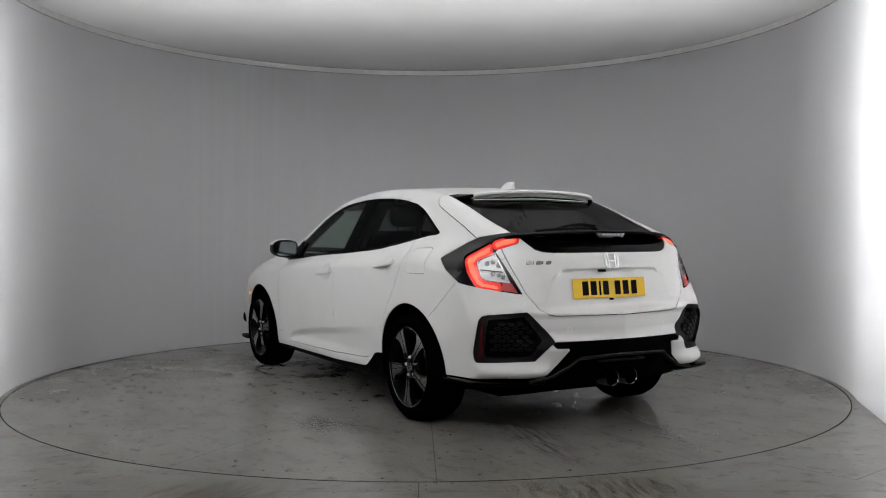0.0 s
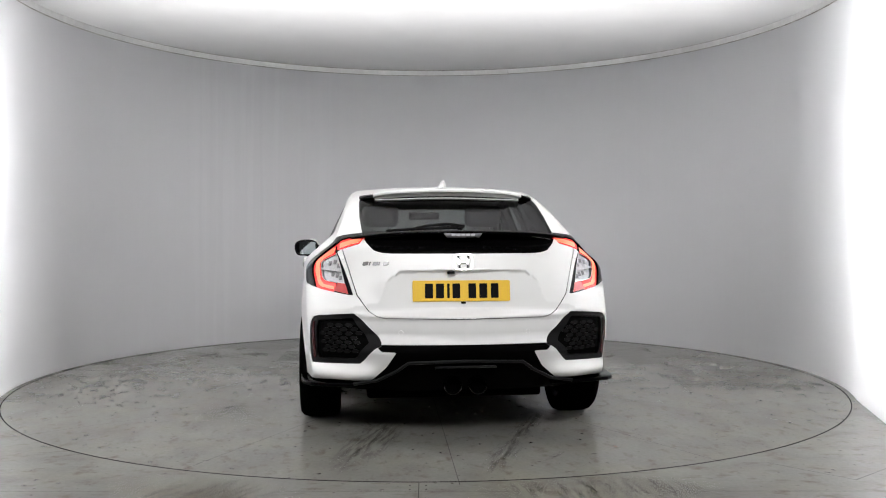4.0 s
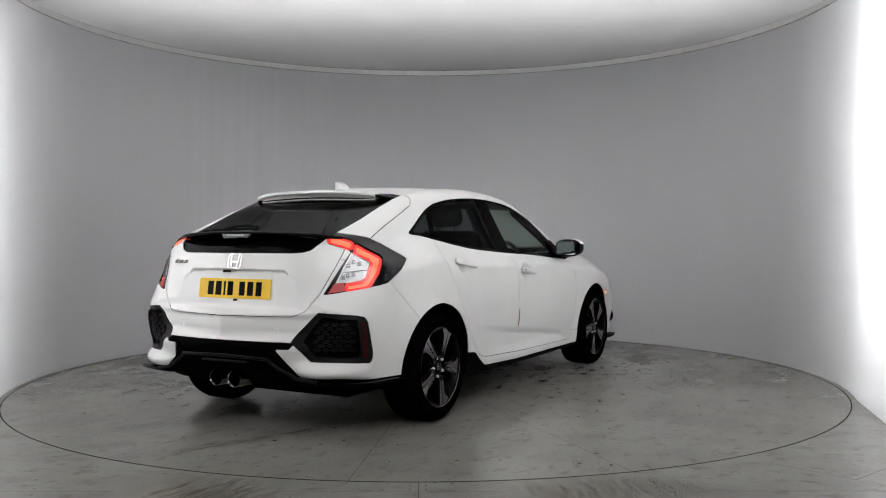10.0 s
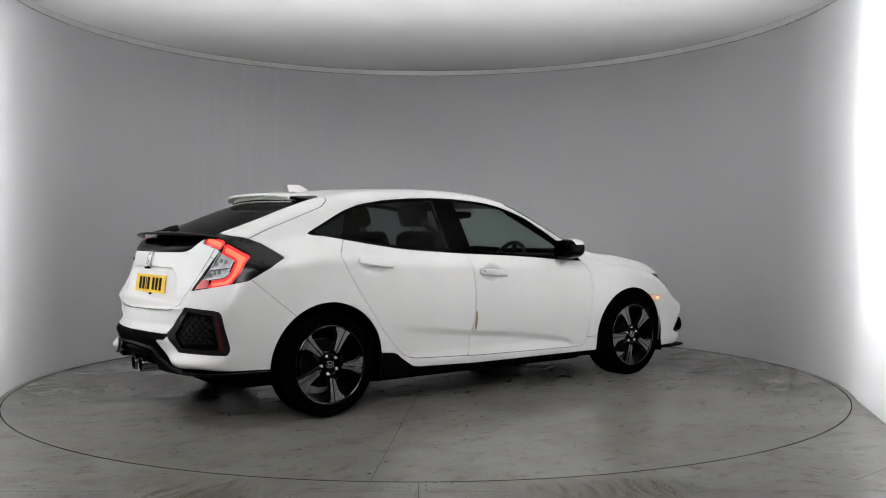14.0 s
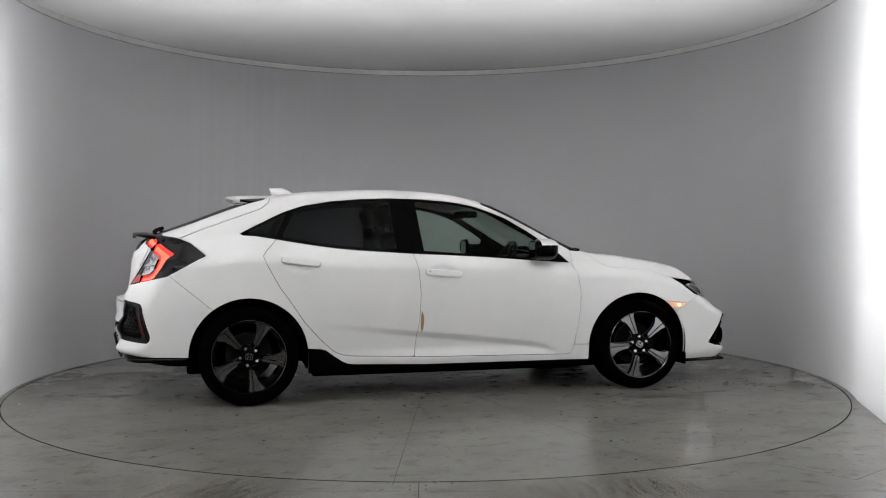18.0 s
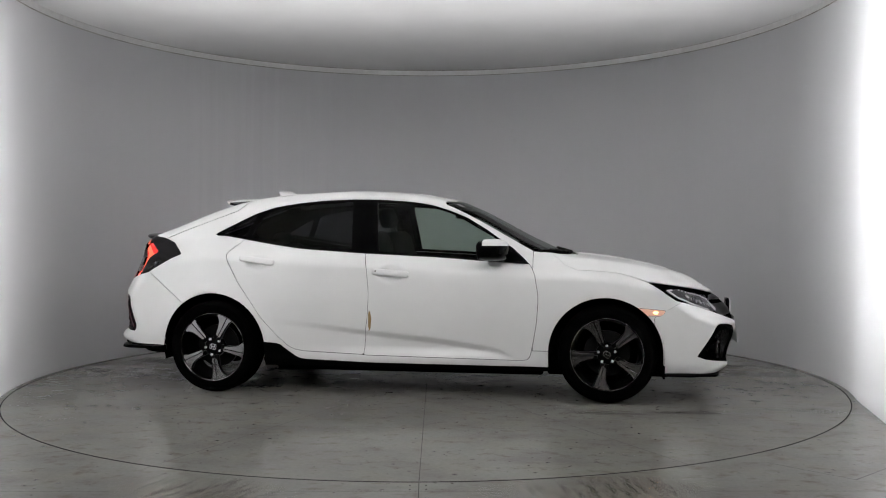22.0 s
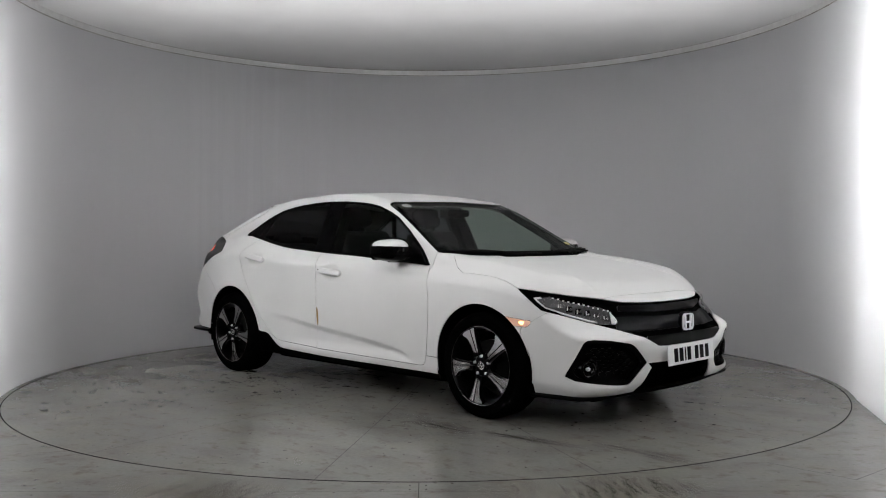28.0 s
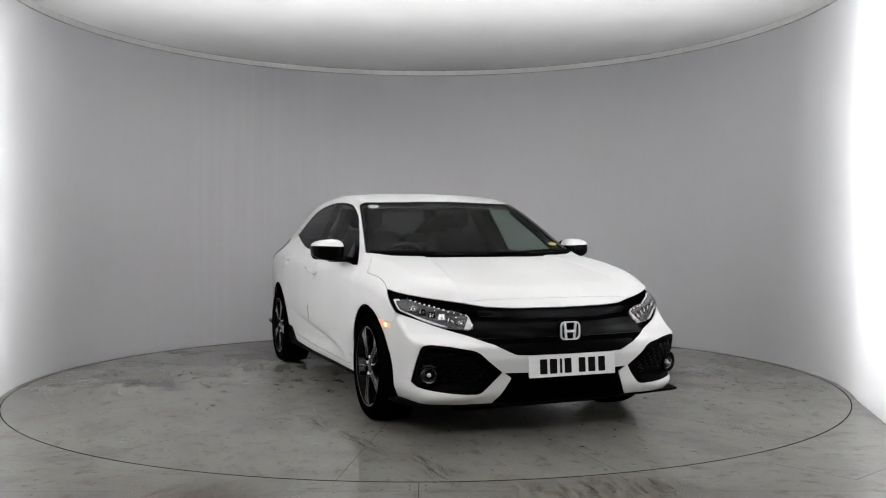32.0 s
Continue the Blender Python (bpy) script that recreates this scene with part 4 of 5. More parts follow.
        skin_part("lower_reflector", q(low.moved(0.001)), RED_LOW, lamp, "dim red lower lamp", 0.003)


rear_lamps()
sil = pair("side_indicator", P["signal"].moved(0.001), ORANGE_LIT, car, "lit amber side indicator", 0.004)
bulb, _ = P["signal"].cut(in_side(rounded([(1.635, 0.604), (1.675, 0.600), (1.672, 0.580), (1.640, 0.582)], 2)))
for o, sk in zip(sil, (bulb, bulb.flipped())):
    skin_part("bulb", sk.moved(0.002), ORANGE_CORE, o, "glowing amber bulb", 0.002)


def front_lamps():
    lamp, band = P["band"].cut(in_front(HEADLAMP))
    lamp = lamp.refined()
    both("grille_band", band.moved(-0.034), GLOSS, car, "black band joining the headlamps across the grille", 0.006)
    for nm, lo, hi, q0, out, lab in (("upper_grille_bar", 0.655, 0.690, 1.12, -0.010, "black upper grille bar"), ("grille_wing", 0.555, 0.632, 1.10, -0.014, "satin black grille wing behind the badge"),
                                     ("lower_grille_bar", 0.462, 0.522, 1.27, -0.002, "satin black lower grille bar")):
        bar, _ = band.cut(lambda v: np.maximum(np.maximum(lo - v[:, 2], v[:, 2] - hi), q0 - (v[:, 0] - v[:, 1]) * 0.7071))
        both(nm, bar.moved(out), GRILLE, car, lab, 0.03)
    edge, _ = band.cut(lambda v: np.maximum(0.012 + poly_sd(np.stack([(v[:, 0] - v[:, 1]) * 0.7071, v[:, 2]], 1), [(0.50, 0.80), (0.60, 0.80), (1.02, 0.745), (1.02, 0.70), (0.72, 0.745), (0.60, 0.755)]), 0))
    pair("brow", edge.moved(-0.006), GLOSS, car, "gloss black brow over the headlamp", 0.02)
    for flip in (False, True):
        q = (lambda s: s.flipped()) if flip else (lambda s: s)
        base = lamp.moved(-0.013)
        h = skin_part("headlamp", q(base), LAMP_BOWL, car, "clear headlamp with rows of small silver reflectors", 0.004)
        skin_part("lens", q(lamp.moved(-0.0005)), LENS, h, "clear headlamp lens", 0)
        rim = lambda v: np.maximum(-0.0075 - in_front(HEADLAMP)(v), (v[:, 2] - (0.772 - 0.155 * ((v[:, 0] - v[:, 1]) * 0.7071 - 0.60) / 0.35)))
        drl, _ = lamp.cut(rim)
        skin_part("daytime_strip", q(drl.moved(-0.003)), PLATEWHITE, h, "white daytime light strip", 0.006)
        upper = [(0.74 + 0.0285 * k, 0.730 - 0.0064 * k) for k in range(12)]
        lower = [(0.775 + 0.052 * k, 0.688 - 0.0140 * k) for k in range(7)]
        cells_on(base, upper, (0.006, 0.0045), "led_cell", PLATEWHITE, h, flip, depth=0.006)
        cells_on(base, lower, (0.021, 0.018), "reflector_cell", DARKCHROME, h, flip, depth=0.004)
        cap, _ = lamp.cut(lambda v: np.maximum(in_front(HEADLAMP)(v), 1.068 - (v[:, 0] - v[:, 1]) * 0.7071))
        skin_part("lamp_tip", q(cap.moved(-0.006)), LAMP_SILVER, h, "pale inner tip of the lamp", 0.004)
        cells_on(base, [(a - 0.010, b + 0.002) for a, b in lower], (0.0032, 0.012), "facet", LAMP_SILVER, h, flip, depth=0.007)
        cells_on(base, [(a + 0.006, b - 0.004) for a, b in lower], (0.006, 0.006), "projector", CHROME, h, flip, depth=0.008)


front_lamps()
both("lower_intake", P["intake"].moved(-0.03), BLACK, car, "black lower intake", 0.004)
mid_black, side_black = P["tailblack"].cut(lambda v: v[:, 1] - 0.60)
both("rear_diffuser", mid_black.moved(-0.012), BLACK, car, "black rear diffuser and lower edge", 0.01)
pair("lower_corner", side_black.moved(-0.012), BLACK, car, "black lower edge of the rear corner", 0.01)


def round_rect(w, h, r, n=5):
    pts = []
    for cx, cy, a0 in ((w / 2 - r, h / 2 - r, 0), (-w / 2 + r, h / 2 - r, 90), (-w / 2 + r, -h / 2 + r, 180), (w / 2 - r, -h / 2 + r, 270)):
        pts += [(cx + r * math.cos(radians(a0 + 90 * k / n)), cy + r * math.sin(radians(a0 + 90 * k / n))) for k in range(n + 1)]
    return pts


def ring_bm(outer, inner, depth, m, bev=0.0):
    bm = bmesh.new()
    n = len(outer)
    rows = [[bm.verts.new((x, y, z)) for x, y in o] for o, z in ((outer, 0), (outer, depth), (inner, depth), (inner, 0))]
    for a, b in zip(rows, rows[1:] + rows[:1]):
        for k in range(n):
            bm.faces.new((a[k], a[(k + 1) % n], b[(k + 1) % n], b[k]))
    bmesh.ops.recalc_face_normals(bm, faces=bm.faces)
    bm.transform(m)
    return bm


# wheels
def wheel(name, x, y, spin):
    side = 1 if y > 0 else -1
    w = new(name)
    w.parent = car
    w.location = (x, y, 0.318)
    w.rotation_euler = (0, radians(spin), 0)
    tagged(w, "black and silver five-spoke alloy wheel with tyre")
    o = side
    part("tyre", spin_bm([(0.233, o * 0.0), (0.242, o * 0.008), (0.265, o * 0.012), (0.290, o * 0.008), (0.308, o * -0.010), (0.317, o * -0.04), (0.318, o * -0.11), (0.317, o * -0.18), (0.305, o * -0.215), (0.27, o * -0.225), (0.233, o * -0.21), (0.226, o * -0.1)], 72, closed=True), RUBBER, w, "black rubber tyre")
    part("rim", spin_bm([(0.237, o * 0.000), (0.234, o * 0.004), (0.227, o * -0.003), (0.219, o * -0.02), (0.208, o * -0.07), (0.202, o * -0.19), (0.233, o * -0.2), (0.237, o * -0.2)], 72), RIMBLACK, w, "gloss black wheel rim")
    part("hub", spin_bm([(0.001, o * -0.012), (0.030, o * -0.012), (0.060, o * -0.020), (0.072, o * -0.035), (0.072, o * -0.07), (0.001, o * -0.07)], 40), RIMBLACK, w)
    part("brake_disc", spin_bm([(0.001, o * -0.10), (0.148, o * -0.10), (0.148, o * -0.125), (0.001, o * -0.125)], 48), STEEL, w, "grey steel brake disc")
    # each spoke is split by a groove: one half stays narrow, the other flares to the rim
    wide = [(0.060, 0.002), (0.225, 0.002), (0.2268, 0.034), (0.2215, 0.072), (0.205, 0.070), (0.191, 0.053), (0.171, 0.039), (0.13, 0.029), (0.06, 0.030)]
    slim = [(0.060, -0.002), (0.06, -0.024), (0.13, -0.023), (0.20, -0.032), (0.223, -0.042), (0.2265, -0.02), (0.225, -0.002)]
    wide_face = [(0.082, 0.0035), (0.15, 0.0035), (0.224, 0.0035), (0.2255, 0.034), (0.2200, 0.068), (0.206, 0.066), (0.193, 0.050), (0.172, 0.036), (0.13, 0.0250), (0.09, 0.0190)]
    slim_face = [(0.078, -0.0035), (0.084, -0.0150), (0.14, -0.0190), (0.205, -0.0280), (0.222, -0.037), (0.2250, -0.0200), (0.2250, -0.0035), (0.15, -0.0035)]
    for k in range(5):
        for poly, face in ((wide, wide_face), (slim, slim_face)):
            poly, face = ([(a, -b * o) for a, b in f] for f in (poly, face))
            m = Matrix.Rotation(radians(72 * k), 4, "Y") @ Matrix(((1, 0, 0, 0), (0, 0, 1, -0.034 if o > 0 else 0.004), (0, 1, 0, 0), (0, 0, 0, 1)))
            part("spoke", prism_bm(poly, 0.030, 0.002, m), RIMBLACK, w, "gloss black spoke")
            m2 = Matrix.Rotation(radians(72 * k), 4, "Y") @ Matrix(((1, 0, 0, 0), (0, 0, 1, -0.004 if o > 0 else 0.0025), (0, 1, 0, 0), (0, 0, 0, 1)))
            part("machined_face", prism_bm(face, 0.0025, 0.0, m2), MACHINED, w, "bright machined spoke face")
        a = radians(72 * k + 20 * o)
        nut = spin_bm([(0.001, 0.004 * o), (0.008, 0.004 * o), (0.010, -0.02 * o)], 8)
        nut.transform(Matrix.Translation((0.056 * math.cos(a), -0.012 * o, 0.056 * math.sin(a))))
        part("wheel_nut", nut, BRIGHT, w, "chrome wheel nut")
    cm = Matrix.Translation((0, -0.0125 * o, 0)) @ Matrix(((o, 0, 0, 0), (0, 0, o, 0), (0, 1, 0, 0), (0, 0, 0, 1)))
    sq = [(0.024 * math.copysign(abs(math.cos(t)) ** 0.45, math.cos(t)), 0.020 * math.copysign(abs(math.sin(t)) ** 0.45, math.sin(t))) for t in np.linspace(0, 2 * math.pi, 24, endpoint=False)]
    cap = part("centre_cap", prism_bm(sq, 0.003, 0, cm), RIMBLACK, w, "black centre cap")
    part("cap_ring", ring_bm(sq, [(a * 0.84, b * 0.84) for a, b in sq], 0.0015, cm @ Matrix.Translation((0, 0, 0.003))), CHROME, cap, "chrome ring of the centre cap")
    for sx in (-1, 1):
        part("cap_upright", prism_bm([(sx * 0.006, -0.016), (sx * 0.010, -0.016), (sx * 0.014, 0.016), (sx * 0.009, 0.016)][::sx], 0.0015, 0, cm @ Matrix.Translation((0, 0, 0.003))), CHROME, cap)
    part("cap_crossbar", prism_bm([(-0.008, -0.003), (0.008, -0.003), (0.008, 0.002), (-0.008, 0.002)], 0.0014, 0, cm @ Matrix.Translation((0, 0, 0.003))), CHROME, cap)
    part("lip_ring", spin_bm([(0.2345, o * 0.0042), (0.2330, o * 0.0052), (0.2310, o * 0.0040)], 72), DARKCHROME, w, "thin rim edge")
    return w


for x, y, spin in ((1.349, -0.868, 32), (-1.349, -0.874, 10), (1.349, 0.868, 40), (-1.349, 0.874, 10)):
    wheel("wheel", x, y, spin)


def motions():
    a0, rate = 118.772, -5.8948
    dev = ((0, 0.24), (4, 0.02), (8, 0.06), (12, -0.05), (16, -0.24), (20, -0.20), (24, -0.12), (28, 0.25), (32, 0.04))
    rows = [(float(t), pose(0, 0, 0, 0, 0, a0 + rate * t + d)) for t, d in dev]
    walk(car, rows)
    walk(turntable, rows)


# ================= fittings on the body =================
def surface_at(p, d, reach=0.8):
    """Where a line from p along d first meets the body: the place and the outward normal."""
    p, d = Vector(p), Vector(d).normalized()
    s = np.linspace(0, reach, 1600)
    q = np.array(p)[None] + s[:, None] * np.array(d)[None]
    f = body(q[:, 0], q[:, 1], q[:, 2])
    i = int(np.argmax(f < 0))
    hit = q[i]
    e = 1e-3
    n = Vector([float(body(*(hit + o)) - body(*(hit - o))) for o in np.eye(3) * e]).normalized()
    return Vector(hit), n


def frame_on(hit, n, along):
    """A pose at hit with z outwards and x near the given direction."""
    x = (Vector(along) - n * n.dot(Vector(along))).normalized()
    y = n.cross(x)
    return Matrix.Translation(hit) @ Matrix((x, y, n)).transposed().to_4x4()


# number plates, their characters as plain bars
def plate(name, m, mat, label):
    p = part(name, prism_bm(round_rect(0.52, 0.111, 0.008), 0.004, 0.0008, m, 1), mat, car, label)
    for x, w in [(-0.185, 0.05), (-0.127, 0.05), (-0.082, 0.016), (-0.040, 0.048), (0.045, 0.048), (0.104, 0.05), (0.165, 0.048)]:
        part("character_bar", prism_bm([(a + x + 0.012, b) for a, b in round_rect(w * 0.86, 0.078, 0.004, 2)], 0.0008, 0, m @ Matrix.Translation((0, 0, 0.0042))), INK, p, "black bar printed on the plate")
    return p


rear_m = Matrix.Translation((-2.120, 0.010, 0.794)) @ Matrix(((0, 0.13, -0.9915), (-1, 0, 0), (0, 0.9915, 0.13))).to_4x4()
plate("rear_number_plate", rear_m, YELLOW, "yellow rear number plate with black bars")
front_m = Matrix.Translation((2.236, 0.002, 0.396)) @ Matrix(((0, -0.07, 0.9975), (1, 0, 0), (0, 0.9975, 0.07))).to_4x4()
plate("front_number_plate", front_m, PLATEWHITE, "white front number plate with black bars")


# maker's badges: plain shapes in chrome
def badge(name, m, w, h, mat):
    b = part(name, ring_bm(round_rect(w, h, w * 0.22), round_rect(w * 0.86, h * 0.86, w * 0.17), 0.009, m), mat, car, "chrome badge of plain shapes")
    for s in (1, -1):
        part("upright", prism_bm([(s * w * 0.15, -h * 0.42), (s * w * 0.27, -h * 0.42), (s * w * 0.33, h * 0.42), (s * w * 0.22, h * 0.42)][::s], 0.008, 0.001, m), mat, b)
    part("crossbar", prism_bm([(-w * 0.20, -h * 0.10), (w * 0.20, -h * 0.10), (w * 0.2, h * 0.03), (-w * 0.2, h * 0.03)], 0.007, 0.001, m), mat, b)
    return b


hit, n = surface_at((-2.6, 0, 0.945), (1, 0, 0))
badge("rear_badge", frame_on(hit, n, (0, -1, 0)), 0.098, 0.086, CHROME)
hit, n = surface_at((2.6, 0, 0.578), (-1, 0, 0))
FRONT_BADGE = Matrix.Translation((hit.x + 0.004, 0, 0.578)) @ Matrix(((0, 0, 1), (1, 0, 0), (0, 1, 0))).to_4x4()
badge("front_badge", FRONT_BADGE, 0.118, 0.098, BRIGHT)
part("badge_plate", prism_bm(round_rect(0.14, 0.118, 0.03), 0.02, 0.004, FRONT_BADGE @ Matrix.Translation((0, 0, -0.02))), GLOSS, car)

# model script on the tailgate as plain chrome bars
for k, (off, w) in enumerate(((0.0, 0.030), (0.034, 0.006), (0.052, 0.030), (0.084, 0.006), (0.106, 0.030))):
    hit, n = surface_at((-2.6, 0.528 - off - w / 2, 0.938), (1, 0, 0))
    part("script_bar", prism_bm([(a + b * 0.3, b) for a, b in round_rect(w, 0.019, 0.003, 2)], 0.007, 0.0008, frame_on(hit, n, (0, -1, 0)), 1), SCRIPT, tailgate, "dark chrome lettering strip")


# door mirrors
def mirror(side):
    mir = new("door_mirror")
    mir.parent = car
    tagged(mir, "door mirror with white cap and black underside")
    cx, cy, cz = 0.612, 0.930, 0.992
    bm = bmesh.new()
    bmesh.ops.create_uvsphere(bm, u_segments=40, v_segments=24, radius=1)
    for v in bm.verts:
        x, y, z = v.co
        e = lambda a, p: math.copysign(abs(a) ** p, a)
        x, y, z = e(x, 0.62), e(y, 0.72), e(z, 0.66)
        taper = 1.0 - 0.16 * y
        v.co = (cx + max(0.098 * x, -0.075) - 0.025 * y, side * (cy + 0.102 * y), cz + 0.071 * z * taper + 0.004 * y)
    if side < 0:
        bmesh.ops.reverse_faces(bm, faces=bm.faces)
    low = bm.copy()
    plane = (cx, side * cy, cz + 0.027)
    no = Vector((0.0, side * -0.03, 1)).normalized()
    g = bm.verts[:] + bm.edges[:] + bm.faces[:]
    bmesh.ops.bisect_plane(bm, geom=g, plane_co=plane, plane_no=no, clear_inner=True)
    g = bm.verts[:] + bm.edges[:] + bm.faces[:]
    bmesh.ops.bisect_plane(bm, geom=g, plane_co=(cx - 0.052, 0, 0), plane_no=(1, 0, 0), clear_inner=True)
    part("cap", bm, PAINT, mir, "white mirror cap")
    g = low.verts[:] + low.edges[:] + low.faces[:]
    bmesh.ops.scale(low, vec=(0.985, 0.985, 0.985), space=Matrix.Translation((-cx, -side * cy, -cz)), verts=low.verts)
    part("lower_shell", low, GLOSS, mir, "gloss black lower shell")
    m = Matrix.Translation((cx - 0.0765, side * cy, cz - 0.002)) @ Matrix(((0, 0.0, -1), (-1, 0, 0), (0, 1, 0))).to_4x4()
    part("bezel", prism_bm(round_rect(0.182, 0.122, 0.04), 0.004, 0.001, m), GLOSS, mir)
    m = m @ Matrix.Translation((0, 0, 0.0065)) @ Matrix.Rotation(radians(3 * side), 4, "Y")
    part("mirror_glass", prism_bm(round_rect(0.160, 0.102, 0.03), 0.002, 0, m), MIRROR, mir, "mirror glass")
    part("stalk", prism_bm([(0.56, 0.80), (0.70, 0.775), (0.68, 0.90), (0.58, 0.92)] if side > 0 else [(0.58, -0.92), (0.68, -0.90), (0.70, -0.775), (0.56, -0.80)], 0.035, 0.008, Matrix.Translation((0, 0, 0.915))), GLOSS, mir, "black mirror stalk")
    part("sail", prism_bm([(0.60, 0.918), (0.838, 0.898), (0.74, 0.99), (0.64, 1.055)][::-1], 0.012, 0.002,
                          Matrix(((1, 0, 0, 0), (0, -side * 0.42, side * 1.0, side * (0.818 + 0.42 * 0.90 - 0.02)), (0, 1, 0, 0), (0, 0, 0, 1)))), GLOSS, mir, "black triangular mirror base")


mirror(1)
mirror(-1)


# door handles
def handle(x0, z0, x1, z1, door, side):
    a, na = surface_at((x0, side * 1.2, z0), (0, -side, 0))
    b, nb = surface_at((x1, side * 1.2, z1), (0, -side, 0))
    mid, n = (a + b) / 2, (na + nb).normalized()
    m = frame_on(mid, n, b - a)
    length = (b - a).length
    hd = part("door_handle", prism_bm(round_rect(length, 0.044, 0.021, 6), 0.020, 0.008, m @ Matrix.Translation((0, 0, 0.004)), 3), PAINT, door, "white body-colour door handle")
    for sx in (-1, 1):
        part("handle_foot", prism_bm(round_rect(0.045, 0.032, 0.014), 0.012, 0.003, m @ Matrix.Translation((sx * length * 0.38, 0, -0.004))), PAINT, hd)
    return m


for side, k in ((1, 0), (-1, 1)):
    handle(-1.150, 0.932, -0.895, 0.897, rd[k], side)
    m = handle(-0.205, 0.846, 0.050, 0.826, fd[k], side)
    if side < 0:
        part("lock_cylinder", prism_bm(round_rect(0.009, 0.009, 0.004), 0.003, 0, m @ Matrix.Translation((-0.098, 0.004, 0.031))), INK, fd[k], "black lock cylinder")


# rust scab on the right front door's rear edge
def blotch(name, pts, parent, mat, label, lift=0.0012):
    bm = bmesh.new()
    vs = []
    for x, z in pts:
        h, nn = surface_at((x, -1.2, z), (0, 1, 0))
        vs.append(bm.verts.new(h + nn * lift))
    bm.faces.new(vs)
    bmesh.ops.recalc_face_normals(bm, faces=bm.faces)
    return part(name, bm, mat, parent, label)


blotch("rust_patch", [(-0.228, 0.585), (-0.219, 0.575), (-0.214, 0.555), (-0.211, 0.53), (-0.214, 0.50), (-0.217, 0.47), (-0.223, 0.45), (-0.234, 0.448), (-0.234, 0.48), (-0.2335, 0.51), (-0.2325, 0.54), (-0.231, 0.565)], fd[1], RUST, "brown rusted chip on the door edge")


# roof spoiler, aerial, rear wing
def lofted(name, stations, mat, parent, label=""):
    """Sections (closed loops of points), joined in order."""
    bm = bmesh.new()
    rows = [[bm.verts.new(p) for p in st] for st in stations]
    n = len(rows[0])
    for a, b in zip(rows, rows[1:]):
        for k in range(n):
            bm.faces.new((a[k], a[(k + 1) % n], b[(k + 1) % n], b[k]))
    bm.faces.new(rows[0][::-1])
    bm.faces.new(rows[-1])
    bmesh.ops.recalc_face_normals(bm, faces=bm.faces)
    return part(name, bm, mat, parent, label, 40)


def roof_spoiler():
    """A thin white blade that stands off the window, closed at its ends, pale and then black beneath."""
    def tip(y):
        t = abs(y) / 0.452
        return -1.498 + 0.085 * t**3, 1.366 - 0.085 * y * y - 0.010 * t**8

    def top(x, y):
        return float(TOP(x) - CROWN(x) * y * y)
    x0 = -1.206
    blade, under, dark, line = [], [], [], []
    for y in np.linspace(-0.452, 0.452, 27):
        x1, z1 = tip(y)
        za = top(x0, y) + 0.003
        mid = (za * 0.55 + z1 * 0.45) + 0.006
        blade.append([(x0, y, za), (x0 - 0.13, y, mid), (x1 + 0.03, y, z1 + 0.002), (x1 + 0.004, y, z1), (x1, y, z1 - 0.006), (x1 + 0.004, y, z1 - 0.017), (x1 + 0.02, y, z1 - 0.021), (x0 - 0.10, y, mid - 0.036), (x0, y, za - 0.03)])
    for y in np.linspace(-0.440, 0.440, 25):
        x1, z1 = tip(y)
        t = abs(y) / 0.44
        xb = -1.425 + 0.05 * t**3
        zb = top(xb, y) - 0.004
        a, b = Vector((x1 + 0.05, y, z1 - 0.020)), Vector((xb, y, zb))
        c = a.lerp(b, 0.55)
        k = Vector((0.03, 0, 0))
        under.append([a, c, c + k, a + k])
        dark.append([c, b, b + k, c + k])
        line.append((xb - 0.004, y, zb + 0.004))
    s = lofted("roof_spoiler", blade, PAINT, tailgate, "white roof-edge spoiler over the rear window")
    lofted("spoiler_underside", under, PAINT, s, "white spoiler underside")
    lofted("spoiler_slot", dark, GLOSS, s, "black strip under the spoiler")
    for g in (1, -1):
        lofted("spoiler_end", [[(-1.22, g * 0.448, top(-1.22, 0.448) + 0.001), (-1.40, g * 0.446, 1.338), (-1.405, g * 0.446, 1.322), (-1.33, g * 0.448, top(-1.33, 0.448) - 0.01)],
                               [(-1.235, g * 0.530, top(-1.235, 0.53) + 0.002), (-1.300, g * 0.536, top(-1.30, 0.536) + 0.003), (-1.315, g * 0.536, top(-1.315, 0.536) + 0.001), (-1.29, g * 0.535, top(-1.29, 0.535) - 0.02)]], GLOSS, s, "black spoiler end")
    # bright reflection along the window's top edge, made as a white tube
    part("spoiler_reflection_line", tube_bm(line, 0.0035, 6), PAINT, s, "thin white tube for the reflection on the glass edge")


roof_spoiler()


def aerial():
    st = []
    for k, z in enumerate(np.linspace(0, 1, 9)):
        w = 0.024 * (1 - z) ** 0.7 + 0.005
        front, back = -1.00 - 0.085 * z**1.6, -1.165 - 0.018 * z
        z0 = float(TOP(-1.08)) - 0.008 + 0.054 * z
        ring = []
        for a in np.linspace(0, 2 * math.pi, 14, endpoint=False):
            c, s = math.cos(a), math.sin(a)
            ring.append(((front + back) / 2 + (front - back) / 2 * c, w * s * (1 if c < 0.2 else 1 - 0.8 * (c - 0.2)), z0 + (0.012 * -c if z < 0.05 else 0)))
        st.append(ring)
    lofted("shark_fin_aerial", st, PAINT, car, "white shark-fin aerial on the roof")


aerial()


